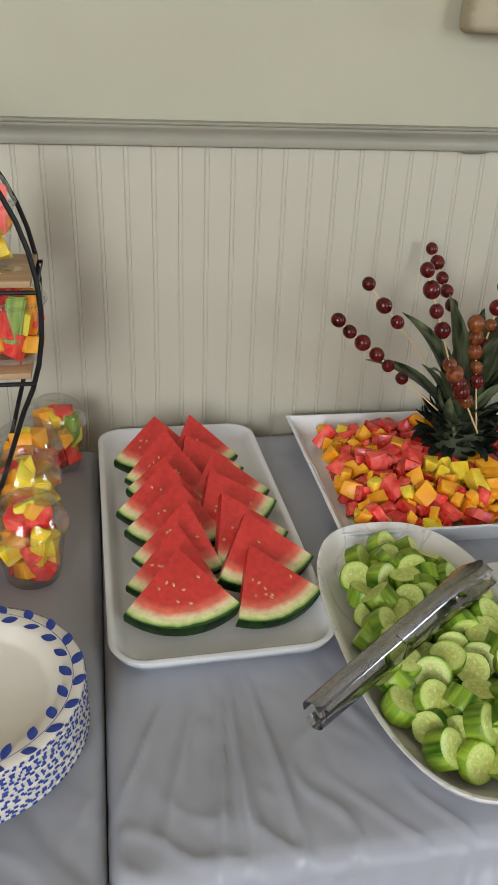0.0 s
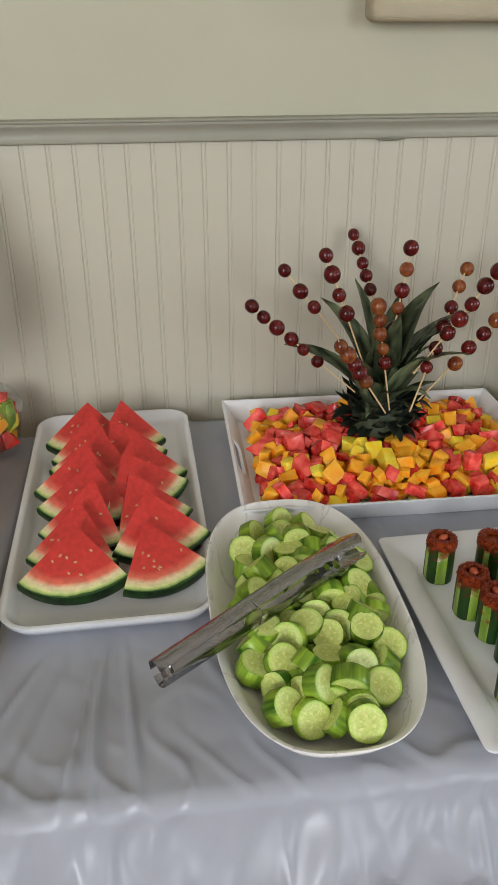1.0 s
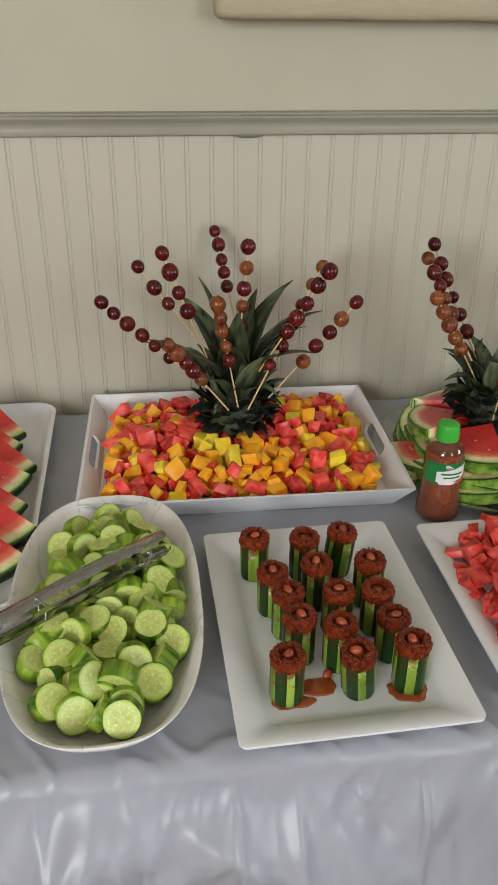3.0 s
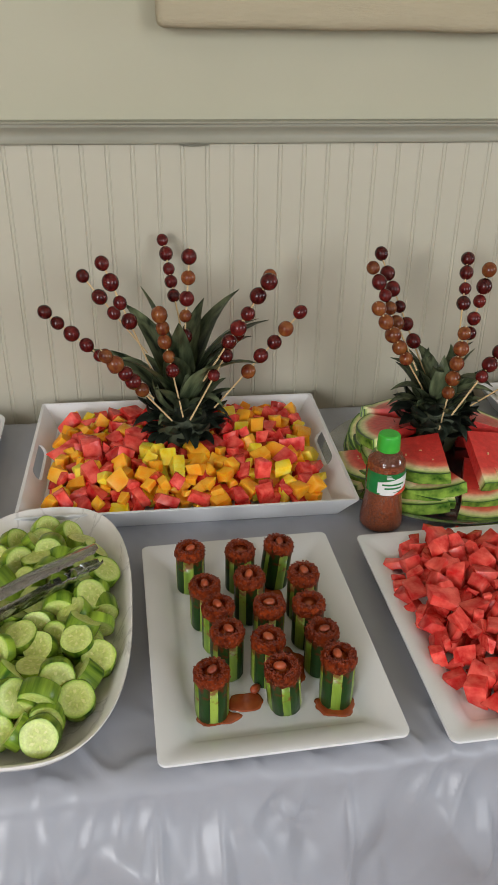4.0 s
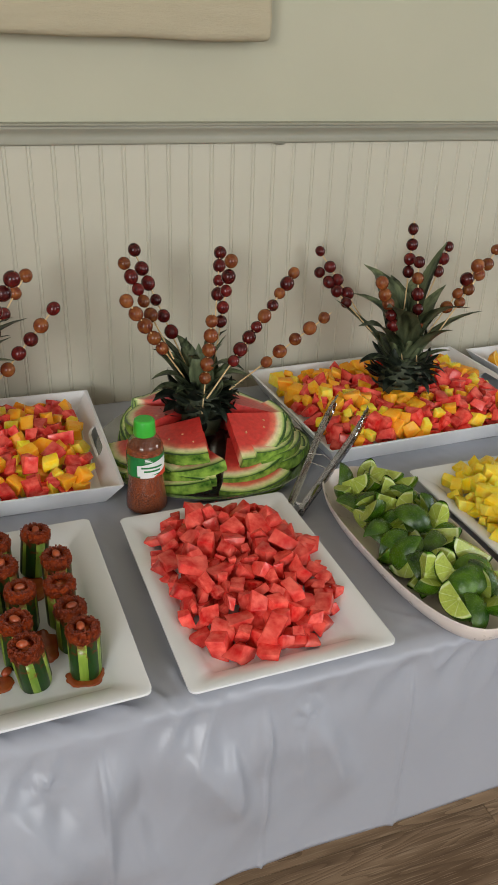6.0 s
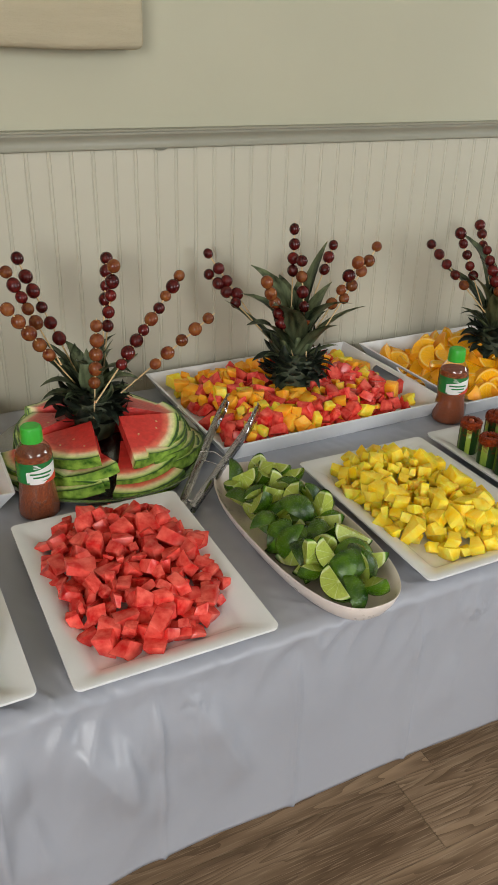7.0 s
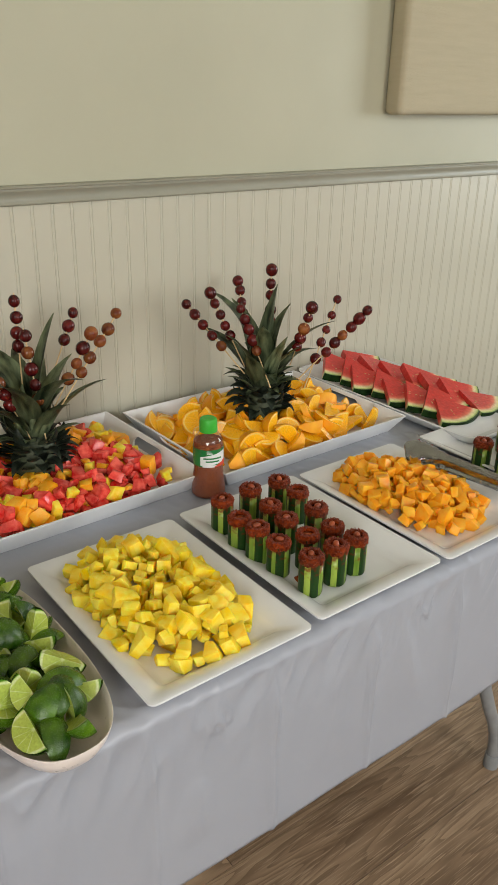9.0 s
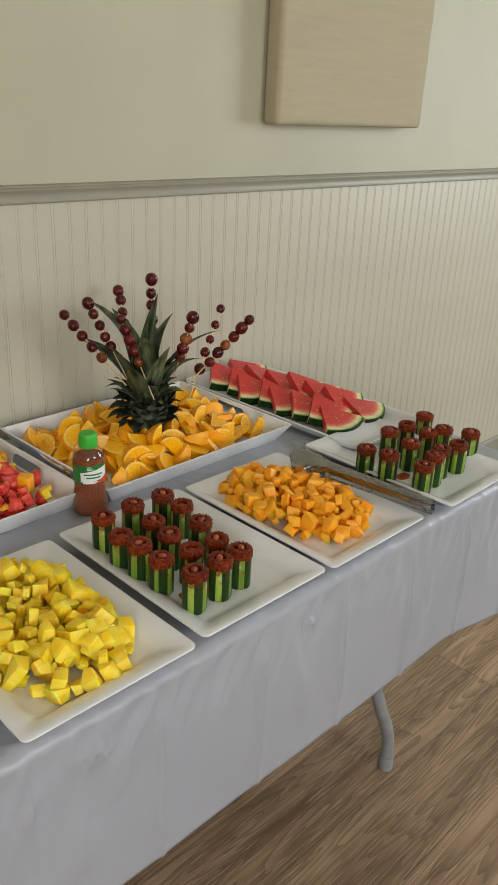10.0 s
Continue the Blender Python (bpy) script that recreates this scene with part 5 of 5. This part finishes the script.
def skewer(tip, low, count, light, tail=0.085, poke=0.014):
    """A bamboo skewer through a string of grapes, its foot stuck in the crown."""
    tip, low = Vector(tip), Vector(low)
    d = (low - tip).normalized()
    rot = d.to_track_quat("-Z", "Y").to_matrix().to_4x4()
    span = (low - tip).length
    s = thing("grape_skewer", Matrix.Translation(low + d * tail) @ rot, "bamboo skewer strung with red grapes stuck in the crown", "grape skewer", "grape skewers")
    bm = bmesh.new()
    total = span + tail + poke
    tube(bm, [(0, 0, 0), (0, 0, total - 0.006), (0, 0, total)], 0.0014, 7, [0.0014, 0.0014, 0.0003])
    part("stick", bm, M_STICK, s)
    gap = span / max(1, count - 1)
    for i in range(count):
        q = tail + gap * (count - 1 - i) + r.uniform(-0.08, 0.08) * gap
        size = r.uniform(0.0100, 0.0132)
        me = GRAPE_LIGHT if r.random() < light else GRAPE_DARK
        put("grape", me, pose(r.uniform(-0.0012, 0.0012), r.uniform(-0.0012, 0.0012), q, r.uniform(-9, 9), r.uniform(-9, 9), r.uniform(0, 360)) @ Matrix.Diagonal((size, size, size * r.uniform(1.0, 1.12), 1)), s)


SKEWERS_A = [
    ((0.429, 1.099, 1.011), (0.534, 1.071, 0.923), 6, 0.0), ((0.492, 1.150, 1.052), (0.539, 1.127, 0.995), 3, 0.0), ((0.531, 1.018, 1.109), (0.564, 1.014, 1.022), 4, 0.2),
    ((0.629, 1.237, 1.089), (0.642, 1.152, 1.013), 5, 0.0), ((0.660, 1.017, 1.120), (0.651, 1.040, 0.983), 5, 0.3), ((0.610, 1.000, 1.035), (0.627, 1.000, 0.942), 5, 0.7),
    ((0.531, 0.900, 1.012), (0.578, 0.930, 0.941), 5, 0.7), ((0.805, 1.144, 1.049), (0.691, 0.983, 0.934), 6, 0.2), ((0.768, 0.944, 1.098), (0.714, 0.975, 0.995), 5, 0.5), ((0.833, 1.017, 1.023), (0.751, 1.018, 0.928), 5, 0.2)]
SKEWERS_B = [
    ((0.963, 1.068, 1.077), (0.995, 1.020, 1.000), 5, 0.2), ((0.994, 1.130, 1.082), (1.037, 1.048, 0.956), 6, 0.0), ((0.941, 0.950, 1.049), (1.006, 0.985, 0.950), 5, 0.9),
    ((1.167, 1.167, 1.061), (1.140, 1.100, 1.000), 4, 0.0), ((1.133, 1.007, 1.086), (1.115, 1.000, 0.985), 5, 0.2), ((1.080, 0.945, 1.006), (1.0735, 0.955, 0.901), 5, 0.5),
    ((1.272, 1.050, 1.047), (1.117, 0.940, 0.932), 9, 0.4), ((1.272, 0.911, 1.007), (1.183, 0.952, 0.919), 5, 1.0)]
SKEWERS_C = [
    ((1.397, 1.207, 1.040), (1.438, 1.152, 0.964), 4, 0.0), ((1.395, 1.200, 1.000), (1.425, 1.130, 0.955), 4, 0.0), ((1.445, 1.030, 1.020), (1.480, 1.030, 0.935), 5, 0.3),
    ((1.518, 1.060, 1.113), (1.516, 1.056, 1.030), 4, 0.3), ((1.519, 1.030, 1.058), (1.528, 1.020, 0.937), 5, 0.6), ((1.674, 1.163, 1.046), (1.640, 1.140, 1.000), 3, 0.0),
    ((1.717, 1.060, 1.061), (1.615, 1.015, 0.975), 5, 0.7), ((1.632, 0.999, 1.052), (1.589, 1.019, 0.964), 4, 0.5)]
SKEWERS_D = [
    ((1.950, 1.172, 1.024), (1.965, 1.060, 0.955), 5, 0.1), ((1.942, 1.070, 1.072), (1.988, 1.060, 0.975), 5, 0.1), ((2.104, 1.190, 1.056), (2.070, 1.120, 1.000), 4, 0.0),
    ((2.009, 1.050, 1.032), (2.022, 1.008, 0.947), 5, 0.3), ((2.065, 1.020, 1.115), (2.100, 1.060, 0.990), 5, 0.1), ((2.060, 0.880, 1.065), (2.112, 0.980, 0.948), 5, 0.2),
    ((2.300, 1.060, 1.010), (2.178, 0.990, 0.908), 5, 0.0), ((2.205, 0.865, 1.042), (2.141, 0.916, 0.950), 6, 0.2)]
for rows in (SKEWERS_A, SKEWERS_B, SKEWERS_C, SKEWERS_D):
    for tip, low, count, light in rows:
        skewer(tip, low, count, light)


# ---- spice bottles ----
def spice_bottle(x, y, turn):
    b = thing("spice_bottle", pose(x, y, TOP, 0, 0, turn) @ Matrix.Scale(1.07, 4), "clear bottle of red chili seasoning with a green cap", "spice bottle", "spice bottles")
    body = [(0.0, 0.001), (0.0285, 0.001), (0.0312, 0.004), (0.0315, 0.012), (0.0275, 0.044), (0.0262, 0.052), (0.0268, 0.060), (0.0275, 0.064), (0.0275, 0.096), (0.0268, 0.099), (0.0268, 0.105), (0.0240, 0.112), (0.0190, 0.119), (0.0148, 0.1235)]
    bm = bmesh.new()
    lathe(bm, [(q * 0.965, z + 0.001) for q, z in body[:-3]] + [(0.0, 0.108)], 28)
    part("seasoning", bm, M_SPICE, b, "red-brown chili seasoning")
    bm = bmesh.new()
    lathe(bm, body, 32)
    part("bottle_body", bm, M_BOTTLE, b)
    bm = bmesh.new()
    lathe(bm, [(0.0, 0.1230), (0.0158, 0.1230), (0.0163, 0.1245), (0.0155, 0.143), (0.0146, 0.1460), (0.0125, 0.1475), (0.0, 0.1478)], 56)
    for v in bm.verts:
        if 0.1245 < v.co.z < 0.143:
            k = 1 + 0.035 * (round(math.atan2(v.co.y, v.co.x) / (2 * math.pi) * 56) % 2)
            v.co.x, v.co.y = v.co.x * k, v.co.y * k
    part("cap", bm, M_CAP, b, "bright green ribbed screw cap", angle=30)

    def wrap(name, fn, a0, a1, out, material, label=""):
        bm = bmesh.new()
        n = 18
        loft(bm, [[((0.0278 + out) * math.cos(a), (0.0278 + out) * math.sin(a), z) for z in fn((i / n))] for i, a in ((i, radians(a0 + (a1 - a0) * i / n)) for i in range(n + 1))])
        part(name, bm, material, b, label)

    wrap("label", lambda t: (0.0635, 0.074, 0.085, 0.0965), -180, 160, 0.0, M_LABEL, "green printed label")
    wrap("label_stripe", lambda t: (0.0637, 0.070 - 0.004 * t), -128, -42, 0.0006, M_LABEL_WHITE, "white label band")
    wrap("label_swoosh", lambda t: (0.0665 + 0.005 * t, 0.0835 + 0.010 * t), -136, -38, 0.0009, M_LABEL_WHITE, "white printed shape")
    wrap("label_wedge", lambda t: (0.0642, 0.0645 + 0.012 * t), -88, -36, 0.0012, M_LABEL_RED, "red printed corner")
    for k, (a0, a1, z0, z1) in enumerate(((-124, -58, 0.0795, 0.0822), (-116, -66, 0.0738, 0.0765))):
        wrap("label_mark", lambda t, z0=z0, z1=z1: (z0, z1), a0, a1, 0.0014, M_LABEL, "green printed mark")
    for k in range(3):
        wrap("label_bar", lambda t, k=k: (0.0895 + 0.0022 * k, 0.0907 + 0.0022 * k), -112, -104 - 5 * k + 14, 0.0008, M_LABEL_WHITE, "small printed line")


spice_bottle(0.935, 0.829, 8)
spice_bottle(1.787, 0.850, -18)


# ---- tongs ----
def tongs(hinge, tip, spread, roll, label, scallop=True):
    """Spring tongs: two channelled arms joined at the hinge, opening into scalloped heads."""
    hinge, tip = Vector(hinge), Vector(tip)
    d = tip - hinge
    length = d.length
    t = thing("tongs", Matrix.Translation(hinge) @ d.to_track_quat("Y", "Z").to_matrix().to_4x4() @ pose(0, 0, 0, 0, roll, 0), label, "tongs", "serving tongs")
    for s in (-1, 1):
        bm = bmesh.new()
        rows = []
        n = 40
        for i in range(n + 1):
            q = i / n
            w = 0.0105 + 0.0025 * q if q < 0.72 else 0.0125 + 0.011 * math.sin(min(1, (q - 0.72) / 0.2) * math.pi / 2)
            if q > 0.94:
                w *= math.sqrt(max(0.05, 1 - ((q - 0.94) / 0.062) ** 2))
            wave = 0.0038 * math.sin(q * 120) if q > 0.74 and scallop else 0
            off = s * (0.004 + spread * q * (1.0 if q < 0.8 else 1.0 - (q - 0.8) * 0.6))
            deep = 0.0115 if q < 0.70 else 0.0115 * (1 - (q - 0.70) * 1.6)
            row = []
            for k in range(9):
                e = -1 + k / 4
                row.append(((off + s * deep * (1 - abs(e) ** 5)), length * q, e * (w + abs(e) * wave)))
            rows.append(row)
        loft(bm, rows)
        bmesh.ops.solidify(bm, geom=bm.faces[:], thickness=0.0009)
        part("arm", bm, M_STEEL, t, "polished steel arm", angle=60)
    bm = bmesh.new()
    tube(bm, [(-0.013, 0.016, 0), (0.013, 0.016, 0)], 0.003, 10)
    part("hinge_pin", bm, M_STEEL, t)
    bm = bmesh.new()
    q = 0.42
    half = 0.013 + spread * q
    tube(bm, [(-half, length * q, 0.009), (0, length * (q + 0.02), 0.0135), (half, length * q, 0.009), (half + 0.002, length * q, 0), (half, length * q, -0.009), (0, length * (q + 0.02), -0.0135), (-half, length * q, -0.009), (-half - 0.002, length * q, 0), (-half, length * q, 0.009)], 0.0009, 6)
    part("locking_ring", bm, M_STEEL, t)


tongs((0.250, 0.502, 0.812), (0.511, 0.684, 0.828), 0.004, 62, "polished steel tongs lying across the cucumber bowl")
tongs((1.150, 0.722, 0.757), (1.352, 0.930, 0.822), 0.028, 12, "open steel tongs propped on the fruit tray")
tongs((2.222, 0.385, 0.789), (2.168, 0.690, 0.800), 0.004, 65, "closed steel tongs lying between the plates")


# ---- neighbouring table: stand, fruit cups, paper plates ----
stand = thing("tiered_stand", pose(-0.235, 1.035, TOP), "black wire display stand with light wooden shelves", "display stand")
for y in (-0.075, 0.075):
    bm = bmesh.new()
    pts = []
    for i in range(33):
        a = radians(-40 + 260 * i / 32)
        pts.append((0.226 * math.cos(a) * (1.0 if y < 0 else 0.955), y * (1 - 0.35 * max(0, math.sin(a))), 0.335 + 0.262 * math.sin(a)))
    pts = [(0.105, y, 0.0035)] + [(0.15, y, 0.08)] + pts[1:-1] + [(-0.15, y, 0.08), (-0.105, y, 0.0035)]
    tube(bm, pts, 0.0035, 8)
    part("wire_arch", bm, M_WIRE, stand)
for z, half in ((0.243, 0.212), (0.366, 0.222)):
    bm = bmesh.new()
    tube(bm, [(-half, -0.078, z - 0.004), (half, -0.078, z - 0.004), (half, 0.078, z - 0.004), (-half, 0.078, z - 0.004), (-half, -0.078, z - 0.004)], 0.003, 8)
    part("shelf_wire", bm, M_WIRE, stand)
    bm = bmesh.new()
    box(bm, -half + 0.006, half - 0.006, -0.072, 0.072, z, z + 0.009, 0.0015)
    part("shelf", bm, M_SHELF, stand, "light wooden shelf board")
bm = bmesh.new()
tube(bm, [(0.0, -0.05, 0.59), (0.03, 0.0, 0.612), (0.0, 0.05, 0.59)], 0.003, 8)
tube(bm, [(-0.105, -0.075, 0.0035), (-0.105, 0.075, 0.0035)], 0.003, 8)
tube(bm, [(0.105, -0.075, 0.0035), (0.105, 0.075, 0.0035)], 0.003, 8)
part("wire_brace", bm, M_WIRE, stand)


def stick_mesh(name, material, seed):
    bm = bmesh.new()
    q = random.Random(seed)
    bmesh.ops.create_cube(bm, size=1.0)
    for v in bm.verts:
        v.co = Vector((v.co.x * 0.020, v.co.y * 0.017, v.co.z * 0.056)) + Vector([q.uniform(-0.002, 0.002) for _ in range(3)])
    bmesh.ops.bevel(bm, geom=bm.edges[:], offset=0.0022, segments=2, affect="EDGES")
    return mesh_of(name, bm, material, angle=35)


STICKS = [stick_mesh("watermelon_stick", M_MELON, 1), stick_mesh("pineapple_stick", M_PINE, 2), stick_mesh("cantaloupe_stick", M_CANTA, 3), stick_mesh("cucumber_stick", M_CUKE_PEELED, 4)]
bm = bmesh.new()
lathe(bm, [(0.0, 0.0008), (0.031, 0.0008), (0.0325, 0.003), (0.0335, 0.008), (0.0435, 0.070), (0.0455, 0.071), (0.0462, 0.074)], 36)
CUP_BODY = mesh_of("cup_body", bm, M_CUP)
bm = bmesh.new()
lathe(bm, [(0.0470, 0.073), (0.0482, 0.0755), (0.0470, 0.079), (0.0445, 0.080), (0.0425, 0.090), (0.036, 0.102), (0.024, 0.111), (0.0135, 0.1135), (0.0125, 0.1125)], 36)
CUP_LID = mesh_of("dome_lid", bm, M_CUP)


def fruit_cup(x, y, z, seed):
    q = random.Random(seed)
    c = thing("fruit_cup", pose(x + 0.012, y, z, 0, 0, q.uniform(0, 360)) @ Matrix.Scale(1.1, 4), "clear plastic cup of cut fruit with a domed lid", "fruit cup", "clear cups of fruit")
    put("cup_body", CUP_BODY, None, c).visible_shadow = False
    put("dome_lid", CUP_LID, None, c, "clear domed lid").visible_shadow = False
    for k in range(16):
        a = 2 * math.pi * k / 6 + 0.5 * (k // 6)
        rad = (0.018, 0.022, 0.010)[k // 6]
        meshes, name, label = KINDS[("watermelon", "pineapple", "cantaloupe")[(k * 2 + k // 4 + seed) % 3]]
        size = q.uniform(0.026, 0.034)
        put(name, q.choice(meshes), pose(rad * math.cos(a), rad * math.sin(a), (0.018, 0.046, 0.078)[k // 6] + q.uniform(0, 0.008), q.uniform(0, 360), q.uniform(-30, 30), q.uniform(0, 360)) @ Matrix.Diagonal((size * 0.8, size * 0.8, size * 1.25, 1)), c)
    for k in range(2):
        a = q.uniform(0, 6.28)
        rad = 0.024
        me = STICKS[(seed + k) % 4]
        put(me.name.split(".")[0], me, pose(rad * math.cos(a), rad * math.sin(a), 0.045 + q.uniform(0, 0.022) + (0.01 if k > 7 else 0), q.uniform(-16, 16), q.uniform(-16, 16), q.uniform(0, 360)), c)


for k, (x, y, z) in enumerate(((-0.052, 0.862, TOP), (-0.066, 0.985, TOP), (-0.068, 1.082, TOP), (-0.030, 1.172, TOP), (-0.155, 0.86, TOP), (-0.165, 1.0, TOP), (-0.068, 1.02, TOP + 0.2525), (-0.098, 1.035, TOP + 0.3755))):
    fruit_cup(x, y, z, k)


def paper_plate_mesh():
    bm = bmesh.new()
    lathe(bm, [(0.0, 0.0), (0.088, 0.0), (0.094, 0.003), (0.104, 0.014), (0.110, 0.0165), (0.129, 0.0185), (0.132, 0.0165), (0.1325, 0.0155), (0.129, 0.0175), (0.110, 0.0155), (0.104, 0.0128), (0.094, 0.0018), (0.088, -0.001), (0.0, -0.001)], 64)
    return mesh_of("plate_body", bm, M_PAPER)


def rim_print(seed):
    """The blue dashes that show along the turned rim of each paper plate."""
    bm = bmesh.new()
    q = random.Random(seed)
    a = 0.0
    while a < 2 * math.pi:
        w = q.uniform(0.015, 0.05)
        vs = [bm.verts.new((rad * math.cos(t), rad * math.sin(t), z)) for rad, z, t in ((0.1331, 0.0156, a), (0.1331, 0.0156, a + w), (0.1322, 0.0178, a + w), (0.1322, 0.0178, a))]
        bm.faces.new(vs)
        a += w + q.uniform(0.02, 0.06)
    return mesh_of("rim_print", bm, M_BLUE, smooth=False)


PLATE_MESH = paper_plate_mesh()
RIMS = [rim_print(k) for k in range(4)]
N_PLATES = 17
PLATE_SIZE = 0.93
for k in range(N_PLATES):
    p = thing("paper_plate", pose(-0.090 + rng.uniform(-0.0015, 0.0015), 0.583 + rng.uniform(-0.0015, 0.0015), TOP + 0.002 + 0.0036 * k, 0, 0, rng.uniform(0, 360)) @ Matrix.Scale(PLATE_SIZE, 4), "round paper plate with blue leaf print in a stack", "paper plate", "stacked paper plates")
    put("plate_body", PLATE_MESH, None, p)
    put("rim_print", RIMS[k % 4], None, p, "blue printed edge")
    if k == N_PLATES - 1:
        # leafy sprigs printed round the rim of the uppermost plate
        for i in range(46):
            a = 2 * math.pi * i / 46
            s = 1 if i % 2 else -1
            rad = 0.1185 + s * 0.0075
            bm = bmesh.new()
            n = 6
            long, wide = rng.uniform(0.0165, 0.0205), rng.uniform(0.0046, 0.0064)
            left = [(long * (j / n - 0.5), wide * math.sin(math.pi * j / n) ** 0.8) for j in range(n + 1)]
            right = [(u, -v) for u, v in left[1:-1]][::-1]
            bm.faces.new([bm.verts.new((u, v, 0)) for u, v in left + right])
            me = mesh_of("printed_leaf", bm, M_BLUE, smooth=False)
            put("printed_leaf", me, Matrix.Rotation(a, 4, "Z") @ pose(rad, 0, 0.0179 + (0.0008 if s > 0 else 0.0002), 0, -5, 90 + s * -38), p)
        bm = bmesh.new()
        loft(bm, [[(rad * math.cos(2 * math.pi * i / 80), rad * math.sin(2 * math.pi * i / 80), 0.01865) for i in range(80)] for rad in (0.1190, 0.1197)], close=True)
        part("printed_stem", bm, M_BLUE, p, smooth=False)


# ---- floor boards and beadboard ----
floor = thing("floor", pose(0, 0, 0), "brown wood-grain plank flooring", "floor", kind="structure")
bm = bmesh.new()
box(bm, X0 - 0.14, X1 + 0.14, Y0 - 0.14, WALL_Y + 0.16, -0.12, -0.006)
part("underlay", bm, M_FLOOR, floor, smooth=False)
BOARD_W, BOARD_L = 0.178, 1.22
bm = bmesh.new()
box(bm, 0.0006, BOARD_L - 0.0006, 0.0005, BOARD_W - 0.0005, -0.006, 0.0, 0.0006)
BOARD = mesh_of("board", bm, M_FLOOR, smooth=False)
r = random.Random(91)
y = 0.445 - BOARD_W * 12
while y < WALL_Y - 0.01:
    x = 2.809 - BOARD_L * 4 if abs(y - 0.445) < 0.05 else -2.6 - r.uniform(0, 1.2)
    while x < X1:
        put("board", BOARD, Matrix.Translation((x, y, 0)), floor)
        x += BOARD_L
    y += BOARD_W

PITCH = 0.0427
prof = [(0.0, 0.004), (0.0, -0.0019), (0.0012, -0.0027), (0.0030, -0.0031), (0.0048, -0.0027), (0.0058, -0.0019), (0.0064, -0.0019), (0.0074, -0.0030), (PITCH - 0.0012, -0.0030), (PITCH - 0.0002, -0.0019), (PITCH - 0.0002, 0.004)]
bm = bmesh.new()
loft(bm, [[(px, d, z) for px, d in prof] for z in (0.02, 1.2432)], cap_first=True, cap_last=True)
BEAD = mesh_of("beadboard_plank", bm, M_BEAD, smooth=False)
x = 0.069 - PITCH * 95
while x < X1 - PITCH:
    put("beadboard_plank", BEAD, Matrix.Translation((x, WALL_Y, 0)), wall)
    x += PITCH
